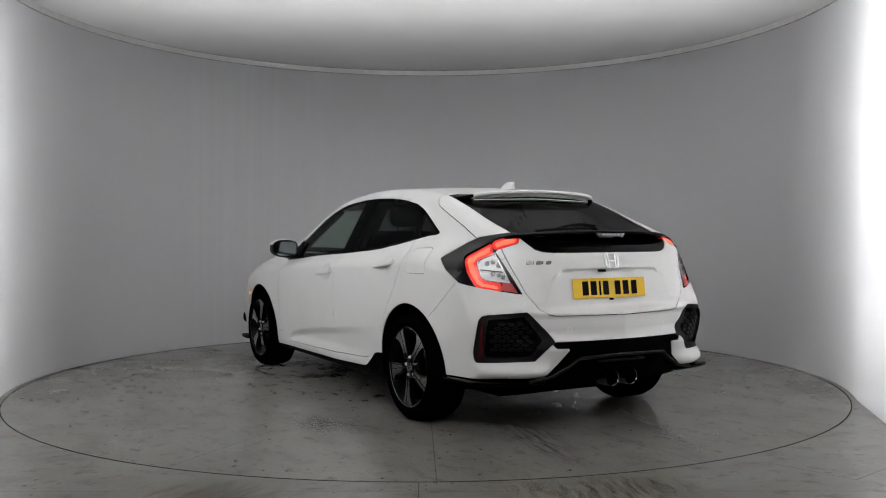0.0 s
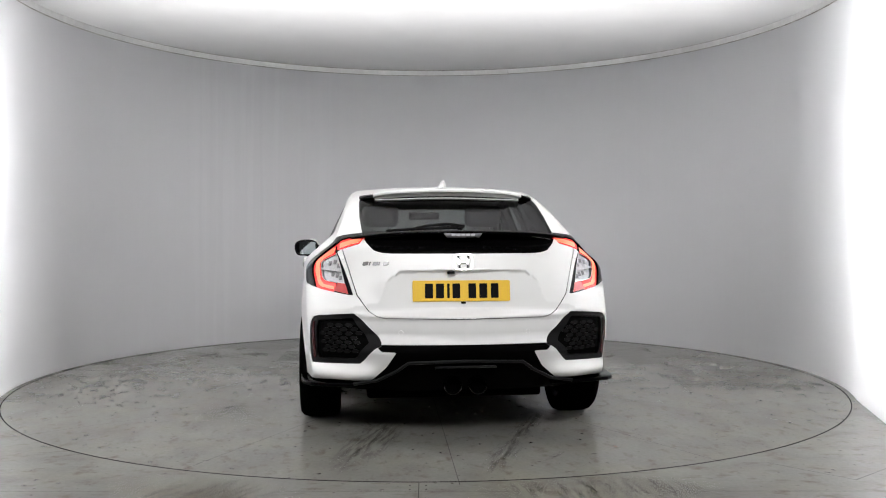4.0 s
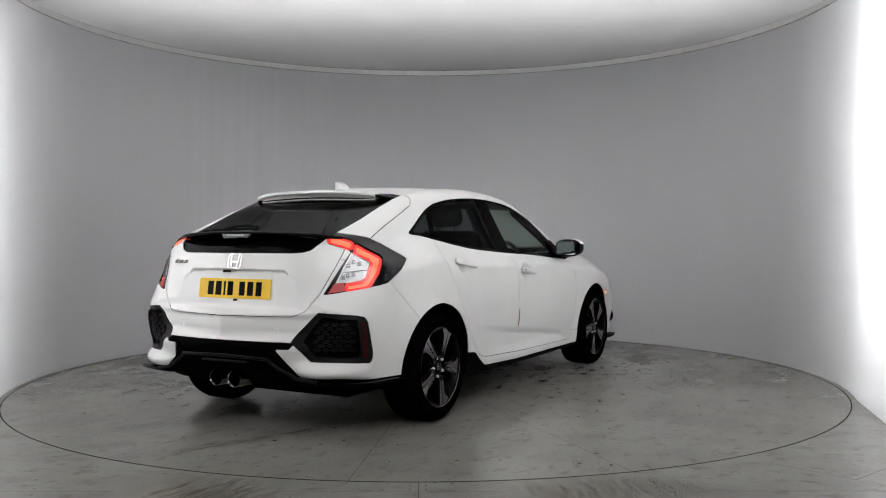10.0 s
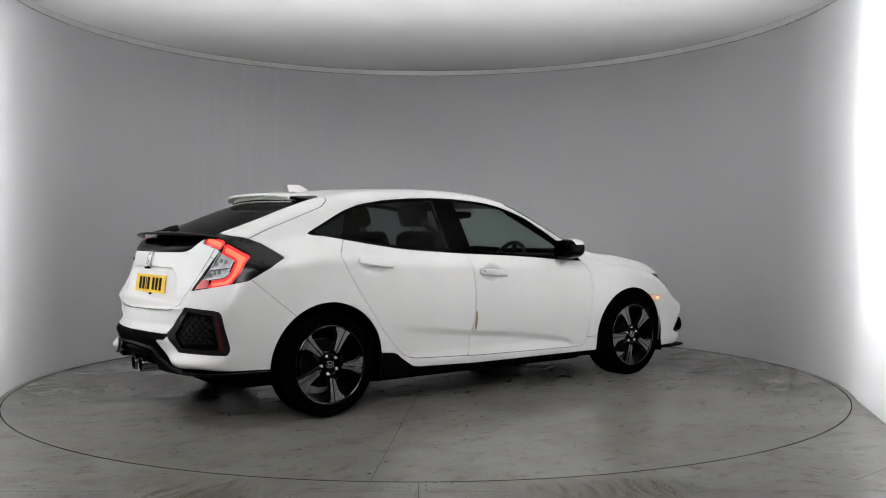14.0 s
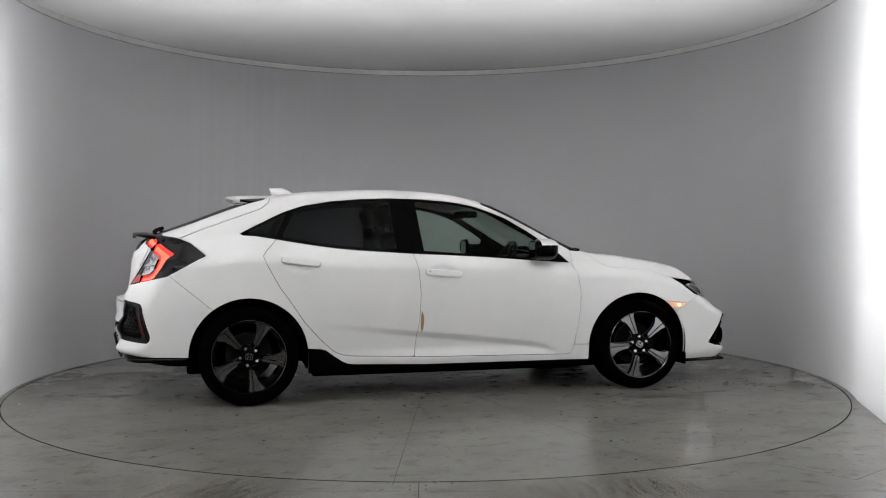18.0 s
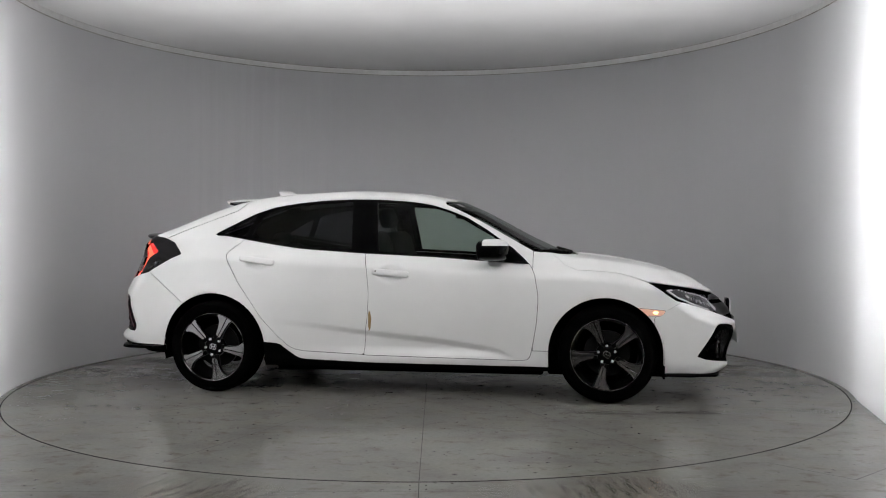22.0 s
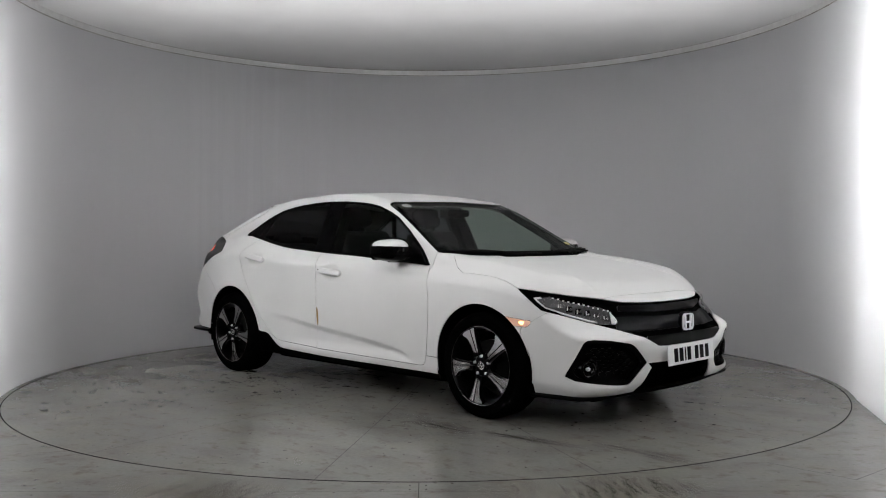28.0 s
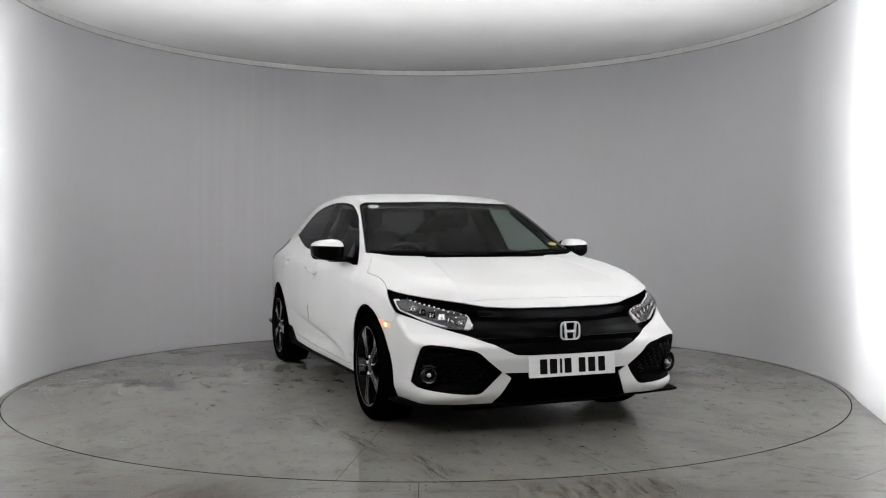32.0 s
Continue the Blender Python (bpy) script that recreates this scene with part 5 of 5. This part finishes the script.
def rear_wing():
    st = []
    for y in np.linspace(-0.60, 0.60, 33):
        t = abs(y) / 0.60
        zc = 1.113 - 0.020 * t**2 - 0.014 * t**6
        x0 = -1.975 + 0.06 * t**2 + 0.03 * t**5
        x1 = -2.128 + 0.10 * t**2 + 0.10 * t**6
        st.append([(x0, y, zc - 0.008), ((x0 + x1) / 2, y, zc + 0.004), (x1 + 0.01, y, zc + 0.001), (x1, y, zc - 0.006), (x1 + 0.006, y, zc - 0.016), ((x0 + x1) / 2, y, zc - 0.022), (x0, y, zc - 0.02)])
    w = lofted("rear_wing", st, GLOSS, tailgate, "gloss black rear wing between the tail lamps")
    m = Matrix.Translation((-2.112, 0, 1.088)) @ Matrix(((0, 0.25, -0.97), (-1, 0, 0), (0, 0.97, 0.25))).to_4x4()
    part("high_brake_lamp", prism_bm([(-0.105, 0.012), (-0.085, -0.014), (0.085, -0.014), (0.105, 0.012)], 0.012, 0.002, m), LAMP_BOWL, w, "clear high-level brake lamp, unlit")
    for k in range(5):
        part("brake_lamp_cell", prism_bm(round_rect(0.022, 0.012, 0.003, 2), 0.002, 0, m @ Matrix.Translation((-0.052 + 0.026 * k, -0.001, 0.012))), UNLIT, w)


rear_wing()
part("rear_camera", box_bm(-2.135, -2.105, 0.045, 0.085, 0.884, 0.898, 0.004), INK, tailgate, "small black camera over the plate")
part("plate_latch", box_bm(-2.135, -2.12, -0.012, 0.012, 0.726, 0.738, 0.003), INK, tailgate)


# rear lower parts
def hexagon_cells(skin, q_sign, poly, name, parent, flip, mat, cell=0.036):
    """Raised honeycomb pieces of a vent, one by one."""
    lo, hi = np.min(poly, 0), np.max(poly, 0)
    rows = []
    r = 0
    z = lo[1] + cell * 0.6
    while z < hi[1] - cell * 0.4:
        q = lo[0] + cell * (0.7 if r % 2 else 1.3)
        while q < hi[0]:
            rows.append((q, z))
            q += cell * 1.25
        z += cell * 0.62
        r += 1
    pts = np.array(rows)
    pts = pts[poly_sd(pts, poly) < -cell * 0.75]
    sq = (skin.v[:, 0] + q_sign * skin.v[:, 1]) * 0.7071
    for q, z in pts:
        i = np.argmin((sq - q) ** 2 + (skin.v[:, 2] - z) ** 2)
        p, n = Vector(skin.v[i]), Vector(skin.n[i])
        if flip:
            p.y, n.y = -p.y, -n.y
        m = frame_on(p, n, (0.7071, 0.7071 * q_sign * (-1 if flip else 1), 0))
        w, h = cell * 0.60, cell * 0.27
        part(name, prism_bm([(-w, 0), (-w * 0.5, -h), (w * 0.5, -h), (w, 0), (w * 0.5, h), (-w * 0.5, h)], 0.006, 0, m), mat, parent)


def vent_set():
    for flip in (False, True):
        q = (lambda s: s.flipped()) if flip else (lambda s: s)
        inner = [(-1.085, 0.655), (-0.905, 0.645), (-0.875, 0.46), (-0.89, 0.44), (-1.12, 0.45), (-1.175, 0.53)]
        mesh_in, rim = P["hexr"].cut(in_rear(inner))
        v = skin_part("rear_vent", q(rim.moved(-0.004)), VENTGREY, car, "dark grey hexagonal rear vent surround", 0.03)
        back = mesh_in.moved(-0.022).refined().refined()
        skin_part("vent_mesh", q(back), BLACK, v, "black honeycomb mesh", 0.004)
        hexagon_cells(back, 1, inner, "mesh_cell", v, flip, MESHGREY)
        refl = [(-0.882, 0.640), (-0.868, 0.632), (-0.842, 0.44), (-0.856, 0.436), (-0.868, 0.45)]
        rr, _ = P["hexr"].cut(in_rear(refl))
        skin_part("reflector", q(rr.moved(0.0)), RED_DARK, v, "narrow dark red reflector", 0.004)
        # front
        inner = [(0.905, 0.485), (0.945, 0.498), (1.035, 0.492), (1.15, 0.468), (1.235, 0.37), (1.155, 0.282), (1.03, 0.288), (0.86, 0.306), (0.83, 0.33)]
        mesh_in, rim = P["hexf"].cut(in_front(inner))
        v = skin_part("front_vent", q(rim.moved(-0.004)), BLACK, car, "black hexagonal front vent surround", 0.05)
        back = mesh_in.moved(-0.022).refined().refined()
        skin_part("vent_mesh", q(back), BLACK, v, "black honeycomb mesh", 0.004)
        hexagon_cells(back, -1, inner, "mesh_cell", v, flip, GRILLE)
        s = -1 if flip else 1
        c = Vector((2.041, s * 0.740, 0.354))
        m = Matrix.Translation(c) @ Vector((0.93, s * 0.36, -0.02)).to_track_quat("Z", "Y").to_matrix().to_4x4()
        for nm, prof, mat, lab in (("fog_lamp_bezel", [(0.060, -0.03), (0.058, 0.012), (0.050, 0.016), (0.042, 0.004), (0.042, -0.03)], GLOSS, "round black fog lamp bezel"),
                                   ("fog_bulb", [(0.001, 0.004), (0.008, 0.001), (0.011, -0.008), (0.011, -0.02)], BRIGHT, "pale fog lamp bulb"),
                                   ("fog_lamp", [(0.011, -0.026), (0.024, -0.018), (0.036, 0.0), (0.042, 0.002)], DARKCHROME, "bright fog lamp reflector"),
                                   ("fog_lens", [(0.001, 0.014), (0.02, 0.012), (0.036, 0.004), (0.042, -0.006)], LENS, "clear fog lamp lens")):
            bm = spin_bm(prof, 28, "z")
            bm.transform(m)
            part(nm, bm, mat, v, lab)


vent_set()

# bumper blades under the vents keep the bumper's paint; lips and fins in black
LIP = [(1.72, 0.78), (1.725, 0.862), (1.90, 0.846), (2.035, 0.812), (2.055, 0.76), (2.07, 0.66), (2.105, 0.45), (2.135, 0.25), (2.145, 0.0)]
lip = LIP + [(x, -y) for x, y in LIP[-2::-1]]
part("front_lip", prism_bm(lip[::-1], 0.014, 0.004, Matrix.Translation((0, 0, 0.184))), BLACK, car, "black front splitter lip")
for s in (1, -1):
    fin = [(-1.735, 0.82), (-1.735, 0.868), (-1.88, 0.862), (-2.00, 0.845), (-2.06, 0.805), (-2.10, 0.72), (-2.13, 0.60), (-2.15, 0.47), (-2.05, 0.47), (-2.03, 0.62), (-1.95, 0.74)]
    fin = [(x, y * s) for x, y in fin][::-s]
    part("rear_fin", prism_bm(fin, 0.020, 0.006, Matrix.Translation((0, 0, 0.296))), GLOSS, car, "dark grey rear corner fin")

# diffuser frame and exhausts
edge = [(-2.150, -0.58, 0.315), (-2.180, -0.46, 0.335), (-2.205, -0.36, 0.385), (-2.222, -0.30, 0.428), (-2.228, 0, 0.435), (-2.222, 0.30, 0.428), (-2.205, 0.36, 0.385), (-2.180, 0.46, 0.335), (-2.150, 0.58, 0.315)]
part("diffuser_rib", tube_bm(edge, 0.009), SATIN, car, "dark grey diffuser rib")
part("diffuser_slot", box_bm(-2.225, -2.18, -0.16, 0.16, 0.398, 0.408, 0.003), SATIN, car)
for s in (1, -1):
    bm = spin_bm([(0.041, -0.10), (0.041, 0.045), (0.045, 0.05), (0.0475, 0.045), (0.0475, -0.10)], 32, "z")
    bm.transform(Matrix.Translation((-2.165, s * 0.066, 0.306)) @ Matrix.Rotation(radians(-90), 4, "Y"))
    e = part("exhaust_tip", bm, DARKCHROME, car, "round chrome exhaust tip")
    bm = spin_bm([(0.001, 0.0), (0.041, 0.0)], 24, "z")
    bm.transform(Matrix.Translation((-2.15, s * 0.066, 0.306)) @ Matrix.Rotation(radians(-90), 4, "Y"))
    part("exhaust_bore", bm, LINER, e)
part("exhaust_box", box_bm(-2.08, -1.75, -0.24, 0.24, 0.265, 0.36, 0.04), LINER, car, "black exhaust silencer")
# underbody and rear tray: black slabs, also placed to block light under the car
part("underbody", box_bm(-0.94, 0.93, -0.70, 0.70, 0.150, 0.26, 0.02), LINER, car, "black underbody panel, set low to keep light out beneath")
part("front_undertray", box_bm(0.95, 1.95, -0.56, 0.56, 0.135, 0.26, 0.02), LINER, car, "black front undertray")
part("rear_undertray", box_bm(-1.75, -1.31, -0.50, 0.50, 0.165, 0.26, 0.02), LINER, car, "black rear undertray, added to darken the view under the bumper")
part("rear_axle", box_bm(-1.42, -1.28, -0.74, 0.74, 0.22, 0.34, 0.03), LINER, car)
for cx in (1.338, -1.349):
    for s in (1, -1):
        prof = [(cx + 0.375 * math.cos(a), 0.317 + 0.375 * math.sin(a)) for a in np.linspace(-0.25, math.pi + 0.25, 30)]
        bm = bmesh.new()
        a = [bm.verts.new((x, s * 0.845, z)) for x, z in prof]
        b = [bm.verts.new((x, s * 0.45, z)) for x, z in prof]
        for i in range(len(prof) - 1):
            bm.faces.new((a[i], a[i + 1], b[i + 1], b[i]))
        bm.faces.new(b)
        part("wheel_arch_liner", bm, LINER, car, "black wheel arch liner")
for s in (1, -1):
    part("mud_flap", box_bm(1.70, 1.715, s * 0.78 - 0.07, s * 0.78 + 0.05, 0.165, 0.25, 0.005), LINER, car, "black front air deflector")

# parking sensors
for y in (0.335, -0.335):
    hit, n = surface_at((-2.6, y, 0.582), (1, 0, 0))
    part("parking_sensor", ring_bm(round_rect(0.026, 0.026, 0.0129, 5), round_rect(0.021, 0.021, 0.0104, 5), 0.0015, frame_on(hit, n, (0, 1, 0))), TRIMM, car, "small round parking sensor")


# wipers
def blade(name, pts, r, parent, label):
    return part(name, tube_bm(pts, r, 6), INK, parent, label)


def on_top(x, y, up):
    return (x, y, float(TOP(x) - CROWN(x) * y * y) + up)


w = blade("rear_wiper", [on_top(-1.955, y, 0.014) for y in np.linspace(-0.02, 0.40, 9)], 0.009, tailgate, "black rear wiper blade")
blade("wiper_arm", [on_top(-1.985, 0.0, 0.012), on_top(-1.965, -0.02, 0.022), on_top(-1.935, 0.05, 0.026), on_top(-1.937, 0.16, 0.024), on_top(-1.953, 0.24, 0.020)], [0.02, 0.016, 0.01, 0.008, 0.006], w, "black wiper arm")
for y0, y1 in ((-0.60, 0.02), (0.08, 0.66)):
    w = blade("front_wiper", [on_top(1.05 - 0.22 * max(abs(y) - 0.25, 0), y, 0.010) for y in np.linspace(y0, y1, 9)], 0.007, car, "black windscreen wiper blade")
    blade("wiper_arm", [on_top(1.10 - 0.2 * max(abs(y) - 0.25, 0), y, 0.012) for y in np.linspace(y0 + 0.25, y1, 7)], 0.007, w, "black wiper arm")
cowl = [on_top(1.06 - 0.33 * max(abs(y) - 0.3, 0) ** 1.2, y, 0.000) for y in np.linspace(-0.73, 0.73, 31)]
part("cowl_panel", tube_bm(cowl, [0.02 * (1 - 0.6 * (abs(i - 15) / 15) ** 3) for i in range(31)], 8), BLACK, car, "black cowl panel under the windscreen")


# ================= cabin seen through the glass =================
def seat(x, y, name, rear=False):
    st = new(name)
    st.parent = car
    tagged(st, "black cloth car seat with headrest")
    part("cushion", box_bm(x - 0.26, x + 0.24, y - 0.25, y + 0.25, 0.42, 0.60, 0.05), CLOTH, st)
    m = Matrix.Translation((x - 0.24, y, 0.55)) @ Matrix.Rotation(radians(-18), 4, "Y")
    top = 0.50 if rear else 0.60
    part("backrest", box_bm(-0.09, 0.06, -0.25, 0.25, 0, top, 0.06, m), CLOTH, st)
    part("headrest", box_bm(-0.085, 0.025, -0.13, 0.13, top + (0.01 if rear else 0.045), top + (0.10 if rear else 0.20), 0.045, m), CLOTH, st)
    for d in (-0.06, 0.06):
        part("headrest_post", tube_bm([m @ Vector((-0.025, d, top - 0.05)), m @ Vector((-0.025, d, top + 0.06))], 0.007), CHROME, st)


for y in (0.37, -0.37):
    seat(0.10, y, "front_seat")
    seat(-0.85, y, "rear_seat", True)
part("rear_bench_middle", box_bm(-1.22, -0.60, -0.13, 0.13, 0.42, 0.60, 0.05), CLOTH, car)
part("dashboard", box_bm(0.62, 1.02, -0.72, 0.72, 0.60, 0.90, 0.06), SATIN, car, "dark dashboard")
part("instrument_hood", box_bm(0.60, 0.86, -0.58, -0.18, 0.86, 0.95, 0.035), SATIN, car)
part("cabin_floor", box_bm(-1.5, 1.0, -0.74, 0.74, 0.30, 0.36, 0.02), LINER, car)
part("parcel_shelf", box_bm(-1.95, -1.18, -0.62, 0.62, 0.93, 0.955, 0.01), CLOTH, car, "black parcel shelf")
part("centre_console", box_bm(-0.30, 0.68, -0.12, 0.12, 0.36, 0.66, 0.04), SATIN, car)
lofted("roof_lining", [[(x, y, float(TOP(x) - CROWN(x) * y * y) - 0.035) for y in (-0.55, -0.3, 0, 0.3, 0.55)] + [(x, y, float(TOP(x) - CROWN(x) * y * y) - 0.045) for y in (0.55, 0.3, 0, -0.3, -0.55)] for x in np.linspace(-1.15, 0.28, 12)], TRIMGREY, car, "pale grey roof lining")
wheel_m = Matrix.Translation((0.50, -0.37, 0.885)) @ Matrix.Rotation(radians(-65), 4, "Y")
bm = spin_bm([(0.165 + 0.016 * math.cos(a), 0.016 * math.sin(a)) for a in np.linspace(0, 2 * math.pi, 10, endpoint=False)], 36, "z", closed=True)
bm.transform(wheel_m)
sw = part("steering_wheel", bm, SATIN, car, "dark steering wheel")
part("steering_boss", box_bm(-0.06, 0.06, -0.07, 0.07, -0.03, 0.02, 0.015, wheel_m), SATIN, sw)
for a in (0, 180, 270):
    part("steering_spoke", box_bm(0.04, 0.16, -0.018, 0.018, -0.012, 0.006, 0.005, wheel_m @ Matrix.Rotation(radians(a + 90), 4, "Z")), SATIN, sw)
part("rear_view_mirror", box_bm(0.24, 0.265, -0.12, 0.12, 1.215, 1.275, 0.012), LINER, car, "dark interior mirror")
part("camera_housing", box_bm(0.29, 0.38, -0.08, 0.08, 1.225, 1.275, 0.018), LINER, car)
for s in (1, -1):
    part("door_card", box_bm(-1.0, 0.75, s * 0.77 - 0.02, s * 0.77 + 0.02, 0.40, 0.89, 0.015), CLOTH, car, "black inner door trim")
    part("belt_pillar", tube_bm([(-0.30, s * 0.535, 1.28), (-0.27, s * 0.655, 1.0), (-0.26, s * 0.70, 0.85)], 0.045, 8), LINER, car)
    part("screen_pillar", tube_bm([(0.30, s * 0.575, 1.27), (0.60, s * 0.645, 1.10), (0.88, s * 0.70, 0.93)], 0.026, 8), LINER, car)


# stickers behind the windscreen
def on_screen(x, y, w, h, mat, name, label, turn=0):
    hit, n = surface_at((x, y, 1.6), (0, 0, -1))
    m = frame_on(hit, n, (0, 1, 0)) @ Matrix.Rotation(radians(turn), 4, "Z") @ Matrix.Translation((0, 0, -0.0025))
    part(name, prism_bm(round_rect(w, h, min(w, h) * 0.48), 0.001, 0, m), mat, car, label)


on_screen(0.350, -0.530, 0.075, 0.060, STICKER, "round_sticker", "pale round sticker inside the windscreen")
on_screen(0.86, 0.62, 0.07, 0.045, AMBER, "square_sticker", "yellowish sticker low in the windscreen", 20)


# ================= marks on the turntable =================
def ragged(cx, cy, w, h, turn, rng, n=10, z=0.0016):
    bm = bmesh.new()
    vs = []
    for k in range(n):
        a = 2 * math.pi * k / n
        r = rng.uniform(0.55, 1.0)
        x, y = w * r * math.cos(a), h * r * math.sin(a)
        c, s = math.cos(turn), math.sin(turn)
        vs.append(bm.verts.new((cx + c * x - s * y, cy + s * x + c * y, z)))
    bm.faces.new(vs)
    return bm


def smear(name, x0, y0, x1, y1, width, mat, parent, label, z=0.0016):
    """A flat streak from one point to another, with its own texture space along it."""
    d = Vector((x1 - x0, y1 - y0, 0))
    n = Vector((-d.y, d.x, 0)).normalized() * width / 2
    a = Vector((x0, y0, z))
    bm = bmesh.new()
    f = bm.faces.new([bm.verts.new(p) for p in (a - n, a + d - n, a + d + n, a + n)])
    uv = bm.loops.layers.uv.new("UVMap")
    for lp, c in zip(f.loops, ((0, 0), (1, 0), (1, 1), (0, 1))):
        lp[uv].uv = c
    # local axes along the streak, so that the grain follows it
    mid = (bm.verts[:][0].co + bm.verts[:][2].co) / 2
    m = Matrix.Translation(mid) @ Matrix.Rotation(math.atan2(d.y, d.x), 4, "Z")
    bm.transform(m.inverted())
    ob = part(name, bm, mat, parent, label)
    ob.matrix_local = m
    return ob


def floor_marks():
    rng = random.Random(7)
    tread = stain("dark_tyre_tread_print", (0.062, 0.056, 0.042), 0.58, 14.0, (0.30, 2.6, 1.0))
    oil = stain("dark_oily_stain", (0.045, 0.041, 0.032), 0.20, 9.0, (0.7, 1.6, 1.0))
    scrape = stain("pale_scraped_concrete", (0.245, 0.225, 0.170), 0.75, 12.0, (0.35, 2.0, 1.0))
    brown = stain("brown_ground_in_dirt", (0.105, 0.088, 0.055), 0.36, 20.0, (0.25, 3.0, 1.0))
    dirt = plain("dark_dirt_speck", (0.04, 0.035, 0.028), 0.8, scale=90, vary=0.3)
    leaf = plain("brown_leaf_scrap", (0.10, 0.055, 0.03), 0.8, scale=60, vary=0.4)
    # tyre tracks where cars roll on and off
    for k, (x0, y0, x1, y1, w) in enumerate(((-2.85, -0.02, -2.10, -0.28, 0.17), (-2.25, -0.24, -1.35, -0.58, 0.16), (-2.75, 0.66, -1.45, 0.33, 0.30), (2.15, -0.90, 2.90, -0.91, 0.17), (1.55, -1.12, 2.25, -1.02, 0.16), (1.05, -1.16, 1.55, -1.16, 0.14), (2.1, 1.02, 2.8, 0.95, 0.18), (-1.5, 1.45, -0.9, 1.30, 0.25))):
        smear("tread_print", x0, y0, x1, y1, w, tread, turntable, "dark smeared tyre tread print", 0.0013 + 0.0001 * k)
    for k, (x0, y0, x1, y1, w) in enumerate(((0.75, -1.08, 1.85, -1.22, 0.42), (-1.75, 1.05, -0.85, 1.45, 0.40), (1.05, 1.05, 1.8, 1.0, 0.35))):
        smear("oil_stain", x0, y0, x1, y1, w, oil, turntable, "dark oily stain beside a wheel", 0.0034 + 0.0001 * k)
    for k in range(14):
        a, r = rng.uniform(0, 2 * math.pi), 2.7 * math.sqrt(rng.uniform(0.15, 1))
        t, ln = rng.gauss(0.1, 0.5), rng.uniform(0.10, 0.34)
        x, y = r * math.cos(a), r * math.sin(a)
        smear("scuff", x - ln / 2 * math.cos(t), y - ln / 2 * math.sin(t), x + ln / 2 * math.cos(t), y + ln / 2 * math.sin(t), rng.uniform(0.025, 0.07), brown, turntable, "faint brown scuff", 0.0044 + 0.00005 * k)
    # lumps of dirt and a scrap of leaf that lie on the turntable
    for x, y, s, mat in ((1.25, -1.37, 0.030, dirt), (1.20, -1.30, 0.016, dirt), (-2.51, -0.60, 0.026, dirt), (-0.74, -2.30, 0.017, dirt), (-1.25, -2.18, 0.015, dirt), (-0.62, -2.39, 0.012, dirt), (-2.37, -0.75, 0.028, leaf), (-0.96, -1.88, 0.018, leaf), (1.90, -1.05, 0.015, dirt)):
        part("dirt_lump", ragged(x, y, s * 0.85, s * 0.5, rng.uniform(0, 3), rng, 9, 0.0062), mat, turntable, "small dark lump of dirt")
    for k in range(70):
        a, r = rng.uniform(0, 2 * math.pi), 2.85 * math.sqrt(rng.uniform(0.05, 1))
        s = rng.uniform(0.002, 0.006)
        bm = bmesh.new()
        bmesh.ops.create_icosphere(bm, subdivisions=1, radius=s)
        for v in bm.verts:
            v.co = (v.co.x * rng.uniform(0.7, 1.6) + r * math.cos(a), v.co.y * rng.uniform(0.7, 1.3) + r * math.sin(a), max(v.co.z * 0.4, -0.001) + 0.001)
        part("grit", bm, dirt, turntable, "small dark speck of grit")

    # scraped patches and skid stripes on the fixed floor in front of the turntable
    for k, (x0, y0, x1, y1, w, mat) in enumerate(((-0.84, -2.80, -1.08, -3.30, 0.95, scrape), (-0.86, -2.82, -1.02, -3.25, 0.42, brown), (0.70, -2.84, 0.74, -3.30, 1.15, scrape), (0.86, -2.84, 0.92, -3.25, 0.62, brown))):
        ob = smear("skid_patch", x0, y0, x1, y1, w, mat, None, "", 0.0014 + 0.0003 * k)
        tagged(ob, "scraped brownish skid patch on the concrete", "skid mark", group="skid marks", kind="structure")
    skid = plain("dark_skid_rubber", (0.075, 0.070, 0.058), 0.7, scale=120, vary=0.5)
    for k, (x0, y0, x1, y1, w) in enumerate(((-1.007, -2.84, -1.035, -2.99, 0.003), (-0.975, -2.85, -1.010, -3.02, 0.003), (-0.95, -2.86, -0.985, -3.02, 0.003), (-0.925, -2.86, -0.955, -3.02, 0.003), (-0.90, -2.86, -0.945, -3.04, 0.006), (-0.865, -2.86, -0.925, -3.06, 0.005))):
        bm = bmesh.new()
        d = Vector((x1 - x0, y1 - y0, 0))
        nrm = Vector((-d.y, d.x, 0)).normalized()
        n = 9
        rows = [[bm.verts.new(Vector((x0, y0, 0.0040)) + d * (i / n) + nrm * w * 1.4 * s * rng.uniform(0.3, 1.0) * math.sin(math.pi * (i + 0.6) / (n + 1.2))) for s in (1, -1)] for i in range(n + 1)]
        for a, b in zip(rows, rows[1:]):
            bm.faces.new((a[0], a[1], b[1], b[0]))
        tagged(part("skid_stripe", bm, skid, None), "dark rubber skid stripe on the concrete", "skid mark", group="skid stripes", kind="structure")


floor_marks()


motions()
